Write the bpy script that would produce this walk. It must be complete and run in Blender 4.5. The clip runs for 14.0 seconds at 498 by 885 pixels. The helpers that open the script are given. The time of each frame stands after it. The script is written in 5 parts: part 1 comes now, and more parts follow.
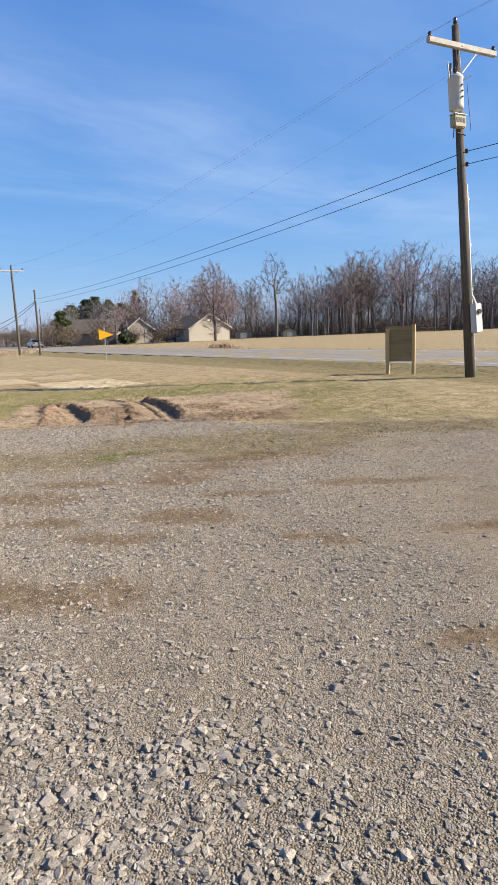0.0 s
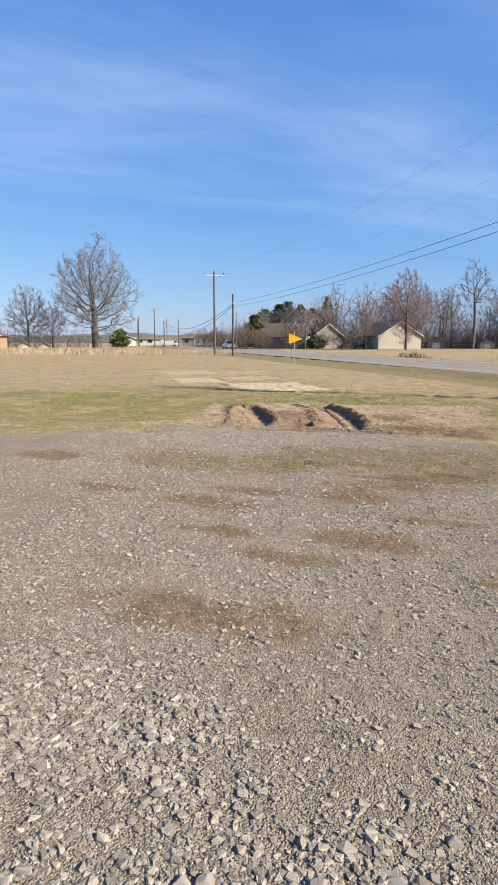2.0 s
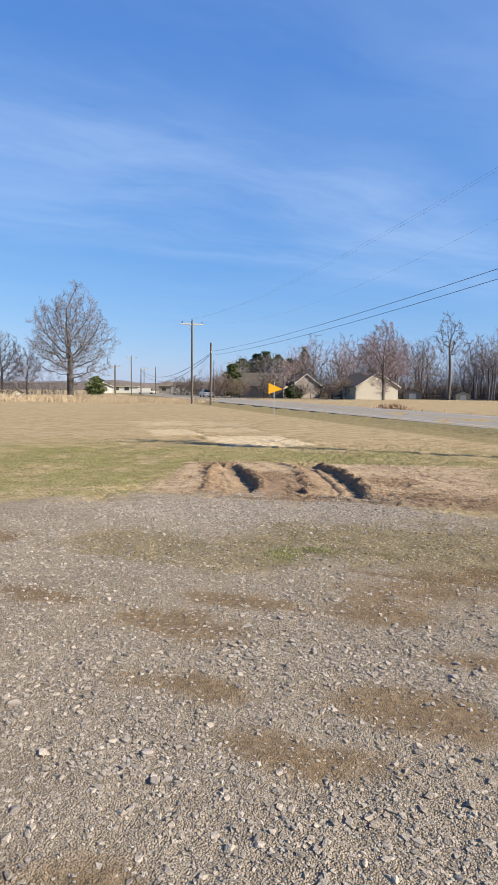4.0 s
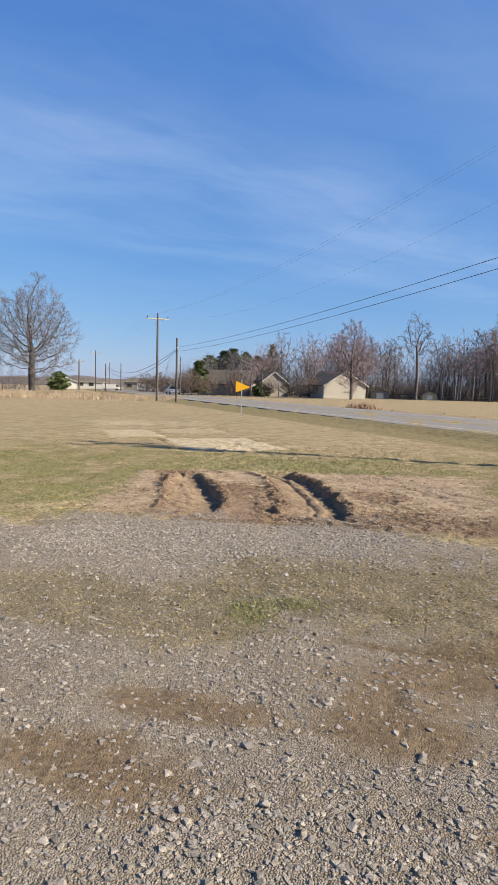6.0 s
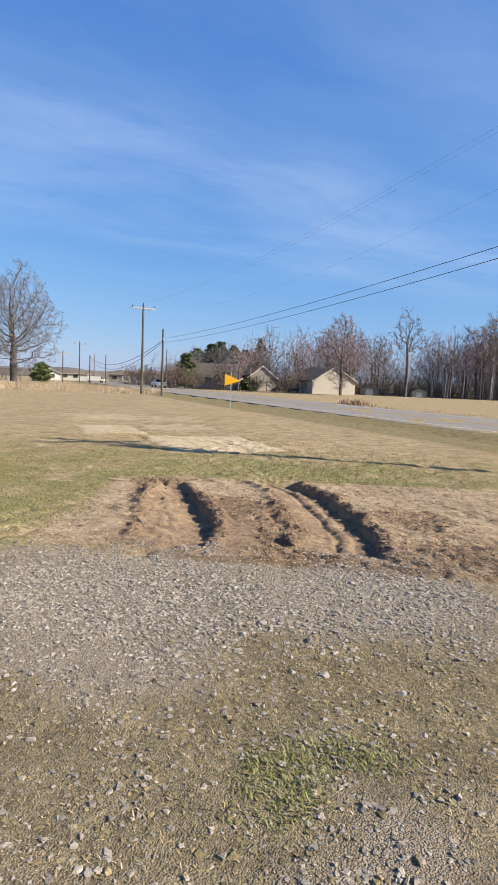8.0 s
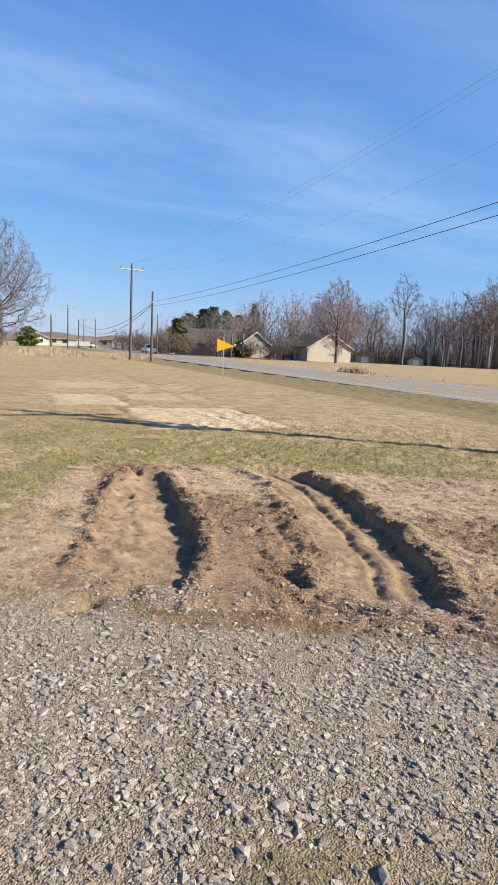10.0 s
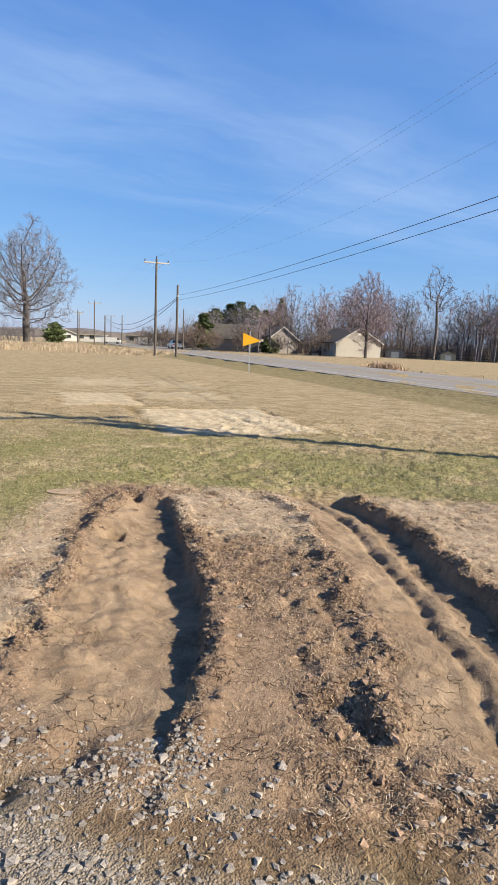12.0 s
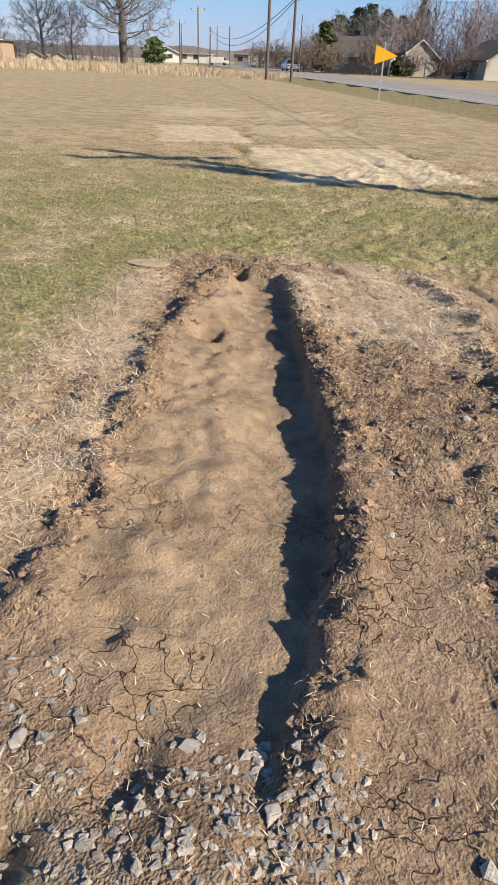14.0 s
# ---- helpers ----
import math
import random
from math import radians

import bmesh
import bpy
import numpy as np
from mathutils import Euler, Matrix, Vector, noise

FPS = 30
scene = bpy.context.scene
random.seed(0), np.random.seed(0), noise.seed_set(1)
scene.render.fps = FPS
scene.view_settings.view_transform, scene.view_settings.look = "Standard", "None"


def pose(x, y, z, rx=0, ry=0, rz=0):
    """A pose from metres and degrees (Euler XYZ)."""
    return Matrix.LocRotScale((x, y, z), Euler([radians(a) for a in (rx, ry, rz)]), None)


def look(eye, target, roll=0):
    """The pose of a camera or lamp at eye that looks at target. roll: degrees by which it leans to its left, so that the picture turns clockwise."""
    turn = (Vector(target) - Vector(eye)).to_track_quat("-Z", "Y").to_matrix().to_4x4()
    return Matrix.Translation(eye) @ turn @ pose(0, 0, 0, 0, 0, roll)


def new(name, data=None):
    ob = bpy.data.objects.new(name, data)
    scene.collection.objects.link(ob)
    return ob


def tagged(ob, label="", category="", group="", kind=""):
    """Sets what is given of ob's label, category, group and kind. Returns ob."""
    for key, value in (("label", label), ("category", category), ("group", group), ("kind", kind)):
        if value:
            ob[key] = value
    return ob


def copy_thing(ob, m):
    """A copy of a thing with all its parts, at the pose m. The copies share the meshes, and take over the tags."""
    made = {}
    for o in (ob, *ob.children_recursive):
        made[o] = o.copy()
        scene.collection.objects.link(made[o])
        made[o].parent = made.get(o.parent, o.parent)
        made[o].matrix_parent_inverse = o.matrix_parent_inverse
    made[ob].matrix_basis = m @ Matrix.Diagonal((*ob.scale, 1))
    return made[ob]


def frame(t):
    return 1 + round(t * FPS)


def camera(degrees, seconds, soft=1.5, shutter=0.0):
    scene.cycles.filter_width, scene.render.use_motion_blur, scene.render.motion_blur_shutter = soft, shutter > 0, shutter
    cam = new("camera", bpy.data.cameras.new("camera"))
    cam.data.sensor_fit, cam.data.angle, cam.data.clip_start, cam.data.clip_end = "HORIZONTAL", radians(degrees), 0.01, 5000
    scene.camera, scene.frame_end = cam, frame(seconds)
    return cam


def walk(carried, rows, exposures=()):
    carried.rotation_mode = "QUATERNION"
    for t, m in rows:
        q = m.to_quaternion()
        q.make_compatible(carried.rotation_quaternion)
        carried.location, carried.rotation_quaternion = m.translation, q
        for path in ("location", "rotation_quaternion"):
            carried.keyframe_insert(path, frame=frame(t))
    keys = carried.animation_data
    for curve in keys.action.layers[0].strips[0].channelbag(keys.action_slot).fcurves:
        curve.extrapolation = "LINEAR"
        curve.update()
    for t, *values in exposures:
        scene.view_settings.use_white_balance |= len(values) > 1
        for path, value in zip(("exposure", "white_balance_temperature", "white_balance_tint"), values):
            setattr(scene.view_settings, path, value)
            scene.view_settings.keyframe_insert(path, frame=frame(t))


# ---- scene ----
cam = camera(44.3, 14.0)
PATH = [
    (0, (0.515, 0.467, 1.545), (0.468, 2.434, 1.185), -2.3),
    (0.5, (0.496, 0.500, 1.572), (0.152, 2.434, 1.198), -1.5),
    (1, (0.532, 0.561, 1.564), (0.113, 2.483, 1.202), -0.4),
    (1.5, (0.558, 0.693, 1.562), (0.087, 2.605, 1.209), 0.2),
    (2, (0.398, 0.904, 1.536), (-0.219, 2.778, 1.207), 0),
    (2.5, (0.258, 1.165, 1.556), (-0.378, 3.044, 1.302), 0.6),
    (3, (0.127, 1.677, 1.558), (-0.509, 3.560, 1.333), -0.4),
    (3.5, (-0.002, 2.014, 1.551), (-0.627, 3.904, 1.362), -0.7),
    (3.7, (-0.088, 2.198, 1.590), (-0.661, 4.105, 1.414), 0.4),
    (5.8, (-0.497, 3.709, 1.621), (-0.998, 5.638, 1.451), 1.2),
    (6, (-0.551, 3.919, 1.638), (-0.997, 5.860, 1.458), 1.4),
    (6.5, (-0.810, 4.497, 1.626), (-1.263, 6.433, 1.412), 2.2),
    (7, (-0.923, 4.889, 1.640), (-1.467, 6.805, 1.459), 2.4),
    (7.5, (-1.024, 5.480, 1.626), (-1.462, 7.426, 1.491), 1.6),
    (7.7, (-1.093, 5.643, 1.605), (-1.510, 7.593, 1.450), 1.9),
    (9.8, (-1.645, 7.724, 1.502), (-2.021, 9.663, 1.182), 3),
    (10, (-1.666, 7.892, 1.513), (-2.035, 9.835, 1.212), 2.7),
    (10.5, (-1.752, 8.314, 1.501), (-2.119, 10.259, 1.213), 2.5),
    (11, (-1.896, 8.785, 1.494), (-2.272, 10.726, 1.193), 4.1),
    (11.5, (-1.938, 9.201, 1.455), (-2.314, 11.141, 1.146), 3.5),
    (12, (-2.016, 9.519, 1.473), (-2.469, 11.440, 1.154), 2.5),
    (12.5, (-2.203, 9.858, 1.469), (-2.690, 11.761, 1.092), 3.6),
    (13, (-2.302, 10.137, 1.449), (-2.835, 12.011, 0.998), 4.2),
    (13.5, (-2.407, 10.493, 1.377), (-3.035, 12.211, 0.569), 3.5),
    (14, (-2.542, 10.742, 1.309), (-3.189, 12.309, 0.248), 2.4),
]
walk(cam, [(t, look(eye, target, roll)) for t, eye, target, roll in PATH], [(0, 0.92, 6850, 10), (3.5, 0.95, 6850, 10), (6.0, 0.76, 6850, 10), (6.6, 0.90, 6850, 10), (7.5, 0.86, 6850, 10), (10.0, 0.96, 6850, 10), (12.4, 0.90, 6850, 10), (13.5, 0.83, 6850, 10), (14, 0.89, 6850, 10)])

# ---- light ----
SUN_EL, SUN_AZ = 31.5, 95.7          # degrees; azimuth clockwise from +y
SUN = Vector((math.sin(radians(SUN_AZ)) * math.cos(radians(SUN_EL)), math.cos(radians(SUN_AZ)) * math.cos(radians(SUN_EL)), math.sin(radians(SUN_EL))))
lamp = bpy.data.lights.new("sun", "SUN")
lamp.energy, lamp.angle, lamp.color = 5.0, radians(0.53), (1.0, 0.945, 0.855)
new("sun", lamp).matrix_world = look(SUN * 50, (0, 0, 0))


def nodes_of(owner):
    owner.use_nodes = True
    tree = owner.node_tree
    tree.nodes.clear()
    return tree


def add(tree, kind, **values):
    """A node; keyword values set attributes or, for names in inputs, default values."""
    n = tree.nodes.new("ShaderNode" + kind)
    for k, v in values.items():
        if k in n.inputs:
            n.inputs[k].default_value = v
    return n


world = bpy.data.worlds.new("world")
scene.world = world
wt = nodes_of(world)
sky = add(wt, "TexSky")
sky.sky_type, sky.sun_disc = "NISHITA", False
sky.sun_elevation, sky.sun_rotation = radians(SUN_EL), radians(SUN_AZ)
sky.altitude, sky.air_density, sky.dust_density, sky.ozone_density = 200, 1.0, 0.4, 2.6
geo = add(wt, "TexCoord")
# high thin cirrus, drawn out in long streaks on a flat layer far above
sep = add(wt, "SeparateXYZ")
wt.links.new(geo.outputs["Generated"], sep.inputs[0])
zmax = add(wt, "Math"); zmax.operation = "MAXIMUM"; zmax.inputs[1].default_value = 0.04
wt.links.new(sep.outputs["Z"], zmax.inputs[0])
divx = add(wt, "Math"); divx.operation = "DIVIDE"
divy = add(wt, "Math"); divy.operation = "DIVIDE"
wt.links.new(sep.outputs["X"], divx.inputs[0]); wt.links.new(zmax.outputs[0], divx.inputs[1])
wt.links.new(sep.outputs["Y"], divy.inputs[0]); wt.links.new(zmax.outputs[0], divy.inputs[1])
com = add(wt, "CombineXYZ")
wt.links.new(divx.outputs[0], com.inputs[0]); wt.links.new(divy.outputs[0], com.inputs[1])
# long streaks that run one way across the layer, thick in two broad bands
mp = add(wt, "Mapping"); mp.inputs["Rotation"].default_value = (0, 0, radians(-49))
wt.links.new(com.outputs[0], mp.inputs[0])
warp = add(wt, "TexNoise", Scale=0.9, Detail=4.0, Roughness=0.55)
wt.links.new(mp.outputs[0], warp.inputs["Vector"])
bent = add(wt, "MixRGB"); bent.blend_type = "ADD"; bent.inputs["Fac"].default_value = 0.7
wt.links.new(mp.outputs[0], bent.inputs["Color1"]); wt.links.new(warp.outputs["Color"], bent.inputs["Color2"])
st = add(wt, "Mapping"); st.inputs["Scale"].default_value = (0.6, 1.5, 1)
wt.links.new(bent.outputs[0], st.inputs[0])
cl = add(wt, "TexNoise", Scale=1.0, Detail=8.0, Roughness=0.56, Distortion=0.25)
wt.links.new(st.outputs[0], cl.inputs["Vector"])
wisp = add(wt, "MapRange"); wisp.inputs["From Min"].default_value = 0.26; wisp.inputs["From Max"].default_value = 0.80
wt.links.new(cl.outputs["Fac"], wisp.inputs["Value"])
lane = add(wt, "SeparateXYZ")
wt.links.new(bent.outputs[0], lane.inputs[0])
cover_sum = None
for centre, wide, much in ((3.0, 0.62, 0.46), (4.1, 0.55, 0.30), (1.4, 0.60, 0.18)):
    off_lane = add(wt, "Math"); off_lane.operation = "SUBTRACT"; off_lane.inputs[1].default_value = centre
    wt.links.new(lane.outputs["Y"], off_lane.inputs[0])
    size_lane = add(wt, "Math"); size_lane.operation = "ABSOLUTE"
    wt.links.new(off_lane.outputs[0], size_lane.inputs[0])
    fall = add(wt, "MapRange"); fall.interpolation_type = "SMOOTHSTEP"
    fall.inputs["From Min"].default_value = wide * 1.5; fall.inputs["From Max"].default_value = 0.0; fall.inputs["To Max"].default_value = much
    wt.links.new(size_lane.outputs[0], fall.inputs["Value"])
    if cover_sum is None:
        cover_sum = fall.outputs["Result"]
    else:
        more = add(wt, "Math"); more.operation = "ADD"
        wt.links.new(cover_sum, more.inputs[0]); wt.links.new(fall.outputs["Result"], more.inputs[1])
        cover_sum = more.outputs[0]
thin_veil = add(wt, "Math"); thin_veil.operation = "ADD"; thin_veil.inputs[1].default_value = 0.10
wt.links.new(cover_sum, thin_veil.inputs[0])
ramp = add(wt, "Math"); ramp.operation = "MULTIPLY"
wt.links.new(wisp.outputs["Result"], ramp.inputs[0]); wt.links.new(thin_veil.outputs[0], ramp.inputs[1])
mixc = add(wt, "MixRGB"); mixc.inputs["Color2"].default_value = (5.6, 7.3, 10.2, 1)
# the camera's rendering of the blue: each channel of the sky on its own curve
parts = add(wt, "SeparateColor")
wt.links.new(sky.outputs[0], parts.inputs[0])
hsv = add(wt, "CombineColor")
for k, (gain, power) in enumerate(((0.68, 1.04), (1.56, 0.70), (4.15, 0.39))):
    pw = add(wt, "Math"); pw.operation = "POWER"; pw.inputs[1].default_value = power
    mu = add(wt, "Math"); mu.operation = "MULTIPLY"; mu.inputs[1].default_value = gain
    wt.links.new(parts.outputs[k], pw.inputs[0]); wt.links.new(pw.outputs[0], mu.inputs[0]); wt.links.new(mu.outputs[0], hsv.inputs[k])
low = add(wt, "MapRange"); low.inputs["From Min"].default_value = 0.02; low.inputs["From Max"].default_value = 0.18
wt.links.new(sep.outputs["Z"], low.inputs["Value"])
fade = add(wt, "Math"); fade.operation = "MULTIPLY"
wt.links.new(ramp.outputs[0], fade.inputs[0]); wt.links.new(low.outputs["Result"], fade.inputs[1])
wt.links.new(fade.outputs[0], mixc.inputs["Fac"]); wt.links.new(hsv.outputs[0], mixc.inputs["Color1"])
bg = add(wt, "Background"); bg.inputs["Strength"].default_value = 0.058
# the clear sky deepens towards the unseen zenith, added to weaken fill in shade
deep = add(wt, "MapRange"); deep.interpolation_type = "SMOOTHSTEP"
deep.inputs["From Min"].default_value = 0.45; deep.inputs["From Max"].default_value = 1.0; deep.inputs["To Min"].default_value = 1.0; deep.inputs["To Max"].default_value = 0.55
wt.links.new(sep.outputs["Z"], deep.inputs["Value"])
zenith_dim = add(wt, "MixRGB"); zenith_dim.blend_type = "MULTIPLY"; zenith_dim.inputs["Fac"].default_value = 1
wt.links.new(mixc.outputs[0], zenith_dim.inputs["Color1"]); wt.links.new(deep.outputs["Result"], zenith_dim.inputs["Color2"])
wt.links.new(zenith_dim.outputs[0], bg.inputs["Color"])
wo = add(wt, "OutputWorld")
wt.links.new(bg.outputs[0], wo.inputs["Surface"])


# ---- materials ----
def earthy(c):
    """A base colour, a little warmer."""
    return (c[0], c[1] * 0.955, c[2] * 0.88)


def material(name, low, high, scale=8.0, rough=0.85, metal=0.0, bump=0.15, fine=60.0, stretch=(1, 1, 1), vary=0.0, island=0.0, spec=0.3):
    """Two tones mixed by coarse and fine noise in metres, with fine relief; vary: by object, island: by loose piece."""
    low, high = earthy(low), earthy(high)
    m = bpy.data.materials.new(name)
    t = nodes_of(m)
    tc = add(t, "TexCoord")
    mp = add(t, "Mapping"); mp.inputs["Scale"].default_value = stretch
    t.links.new(tc.outputs["Object"], mp.inputs[0])
    n1 = add(t, "TexNoise", Scale=scale, Detail=5.0, Roughness=0.6)
    n2 = add(t, "TexNoise", Scale=fine, Detail=3.0, Roughness=0.6)
    t.links.new(mp.outputs[0], n1.inputs["Vector"]); t.links.new(mp.outputs[0], n2.inputs["Vector"])
    s = add(t, "Math"); s.operation = "ADD"
    t.links.new(n1.outputs["Fac"], s.inputs[0]); t.links.new(n2.outputs["Fac"], s.inputs[1])
    r = add(t, "MapRange"); r.inputs["From Min"].default_value = 0.7; r.inputs["From Max"].default_value = 1.3
    t.links.new(s.outputs[0], r.inputs["Value"])
    mix = add(t, "MixRGB"); mix.inputs["Color1"].default_value = (*low, 1); mix.inputs["Color2"].default_value = (*high, 1)
    t.links.new(r.outputs[0], mix.inputs["Fac"])
    col = mix.outputs[0]
    for amount, out in ((vary, "Object"), (island, "Island")):
        if amount:
            src = add(t, "ObjectInfo").outputs["Random"] if out == "Object" else add(t, "NewGeometry").outputs["Random Per Island"]
            rr = add(t, "MapRange"); rr.inputs["To Min"].default_value = 1 - amount; rr.inputs["To Max"].default_value = 1 + amount
            t.links.new(src, rr.inputs["Value"])
            mul = add(t, "MixRGB"); mul.blend_type = "MULTIPLY"; mul.inputs["Fac"].default_value = 1
            t.links.new(col, mul.inputs["Color1"]); t.links.new(rr.outputs[0], mul.inputs["Color2"])
            col = mul.outputs[0]
    b = add(t, "BsdfPrincipled", Roughness=rough, Metallic=metal)
    b.inputs["Specular IOR Level"].default_value = spec
    t.links.new(col, b.inputs["Base Color"])
    if bump:
        bp = add(t, "Bump", Strength=bump, Distance=0.02)
        t.links.new(n2.outputs["Fac"], bp.inputs["Height"]); t.links.new(bp.outputs[0], b.inputs["Normal"])
    o = add(t, "OutputMaterial")
    t.links.new(b.outputs[0], o.inputs["Surface"])
    return m


M = dict(
    stone=material("crushed_limestone", (0.214, 0.189, 0.163), (0.364, 0.328, 0.290), 25, 0.9, bump=0.4, fine=160, island=0.36),
    stone_big=material("broken_stone", (0.215, 0.192, 0.175), (0.330, 0.302, 0.282), 18, 0.9, bump=0.3, fine=140, vary=0.25),
    clump=material("mossy_turf", (0.110, 0.088, 0.040), (0.290, 0.235, 0.135), 1.5, 0.95, bump=0.3, fine=90, island=0.45),
    clod=material("earth_clod", (0.118, 0.077, 0.051), (0.335, 0.233, 0.160), 20, 0.95, bump=0.4, fine=120, island=0.45),
    green=material("green_grass", (0.110, 0.124, 0.036), (0.250, 0.246, 0.098), 1.2, 0.7, bump=0, fine=6, island=0.4),
    straw=material("dry_grass", (0.301, 0.218, 0.119), (0.491, 0.384, 0.238), 1.5, 0.75, bump=0, fine=9, island=0.4),
    mat_straw=material("bleached_straw", (0.39, 0.30, 0.205), (0.64, 0.53, 0.39), 1.5, 0.8, bump=0, fine=9, island=0.4),
    reed=material("dry_reeds", (0.315, 0.245, 0.165), (0.47, 0.385, 0.275), 0.4, 0.8, bump=0, fine=3, island=0.35),
    weed=material("dead_weed_stalks", (0.24, 0.155, 0.105), (0.44, 0.32, 0.23), 0.6, 0.85, bump=0, fine=3, island=0.3),
    bark=material("grey_bark", (0.070, 0.063, 0.060), (0.150, 0.137, 0.132), 2, 0.9, bump=0.4, fine=14, stretch=(1, 1, 0.2), vary=0.25),
    twig=material("winter_twigs", (0.105, 0.098, 0.108), (0.195, 0.182, 0.202), 0.6, 0.9, bump=0, fine=3, vary=0.3, island=0.3),
    twig_brown=material("brown_brush", (0.125, 0.096, 0.080), (0.235, 0.182, 0.152), 0.6, 0.9, bump=0, fine=3, vary=0.3, island=0.35),
    twig_red=material("budding_twigs", (0.225, 0.178, 0.192), (0.37, 0.298, 0.322), 0.6, 0.9, bump=0, fine=3, vary=0.2, island=0.3),
    needle=material("evergreen_needles", (0.04, 0.06, 0.022), (0.11, 0.14, 0.055), 0.8, 0.8, bump=0, fine=4, vary=0.2, island=0.4),
    pole=material("weathered_pole_wood", (0.051, 0.044, 0.038), (0.153, 0.136, 0.121), 3, 0.9, bump=0.5, fine=30, stretch=(6, 6, 0.3)),
    arm=material("grey_crossarm_wood", (0.30, 0.285, 0.26), (0.50, 0.48, 0.45), 5, 0.85, bump=0.2, fine=40),
    lumber=material("new_lumber", (0.425, 0.289, 0.136), (0.595, 0.442, 0.246), 4, 0.8, bump=0.2, fine=40, stretch=(5, 5, 0.5), vary=0.1),
    board=material("plywood_board", (0.230, 0.170, 0.081), (0.357, 0.281, 0.145), 3, 0.8, bump=0.2, fine=30, stretch=(0.6, 0.6, 7), vary=0.12),
    steel=material("galvanised_steel", (0.42, 0.43, 0.44), (0.60, 0.61, 0.62), 6, 0.5, 0.6, bump=0.05, fine=40),
    paint_grey=material("grey_painted_steel", (0.42, 0.44, 0.45), (0.55, 0.56, 0.56), 5, 0.5, bump=0.03, fine=50),
    dark=material("black_rubber", (0.012, 0.012, 0.014), (0.03, 0.03, 0.032), 8, 0.6, bump=0.05),
    wire=material("aluminium_wire", (0.16, 0.18, 0.22), (0.24, 0.26, 0.30), 8, 0.5, bump=0),
    cable=material("dark_cable", (0.03, 0.03, 0.035), (0.06, 0.06, 0.065), 8, 0.6, bump=0),
    yellow=material("yellow_sign_sheet", (0.80, 0.40, 0.015), (0.86, 0.46, 0.03), 3, 0.5, bump=0),
    asphalt=material("worn_asphalt", (0.185, 0.172, 0.160), (0.265, 0.247, 0.228), 0.7, 0.9, bump=0.2, fine=40),
    paint=material("road_paint", (0.33, 0.325, 0.31), (0.50, 0.495, 0.47), 3, 0.7, bump=0.05, fine=20),
    paint_y=material("yellow_road_paint", (0.34, 0.26, 0.10), (0.44, 0.33, 0.13), 3, 0.7, bump=0.05, fine=20),
    cream=material("cream_siding", (0.324, 0.306, 0.275), (0.387, 0.369, 0.333), 1.5, 0.8, bump=0.1, fine=20),
    shingle=material("grey_shingles", (0.075, 0.065, 0.055), (0.145, 0.128, 0.11), 1.5, 0.95, bump=0.3, fine=12),
    grey_wall=material("grey_brown_siding", (0.216, 0.198, 0.180), (0.306, 0.279, 0.261), 1.5, 0.9, bump=0.1, fine=12),
    brick=material("tan_brick", (0.28, 0.20, 0.14), (0.40, 0.30, 0.21), 2, 0.9, bump=0.2, fine=12),
    white=material("white_paint", (0.475, 0.475, 0.456), (0.589, 0.589, 0.570), 2, 0.6, bump=0.05, fine=15),
    trim=material("white_trim", (0.456, 0.456, 0.437), (0.551, 0.551, 0.532), 3, 0.6, bump=0),
    car_paint=material("silver_white_car_paint", (0.66, 0.68, 0.72), (0.72, 0.74, 0.78), 1, 0.25, 0.1, bump=0, spec=0.6),
    glass=material("dark_glass", (0.02, 0.025, 0.03), (0.04, 0.045, 0.05), 1, 0.08, bump=0, spec=0.8),
    red=material("red_paint", (0.22, 0.025, 0.02), (0.32, 0.045, 0.035), 2, 0.4, bump=0),
    pipe=material("white_conduit", (0.62, 0.62, 0.60), (0.74, 0.74, 0.72), 4, 0.6, bump=0),
    porcelain=material("brown_insulator", (0.03, 0.025, 0.025), (0.07, 0.05, 0.045), 6, 0.25, bump=0),
    hill=material("distant_woods", (0.11, 0.095, 0.09), (0.18, 0.16, 0.15), 0.05, 1.0, bump=0, fine=0.4),
    vent=material("plate_grey", (0.28, 0.26, 0.2), (0.4, 0.37, 0.28), 4, 0.7, bump=0),
)


# ---- noise on arrays ----
def hash2(i, j, seed):
    h = (i.astype(np.int64) * 374761393 + j.astype(np.int64) * 668265263 + seed * 982451653) & 0x7FFFFFFF
    h = ((h ^ (h >> 13)) * 1274126177) & 0x7FFFFFFF
    return ((h ^ (h >> 16)) & 0xFFFF) / 65535.0


def vnoise(x, y, seed):
    i, j = np.floor(x), np.floor(y)
    u, v = x - i, y - j
    u, v = u * u * (3 - 2 * u), v * v * (3 - 2 * v)
    a, b, c, d = hash2(i, j, seed), hash2(i + 1, j, seed), hash2(i, j + 1, seed), hash2(i + 1, j + 1, seed)
    return (a + (b - a) * u) * (1 - v) + (c + (d - c) * u) * v


def fbm(x, y, size, seed, octaves=4):
    """Noise about 0, from -1 to 1, with its largest grain of that size in metres."""
    s, amp, tot = 0.0, 1.0, 0.0
    for k in range(octaves):
        f = 2.03 ** k / size
        s = s + amp * (2 * vnoise(x * f + 17.3 * k, y * f - 9.1 * k, seed + k) - 1)
        tot += amp
        amp *= 0.55
    return s / tot


def step(a, b, v):
    w = np.clip((v - a) / (b - a), 0, 1)
    return w * w * (3 - 2 * w)


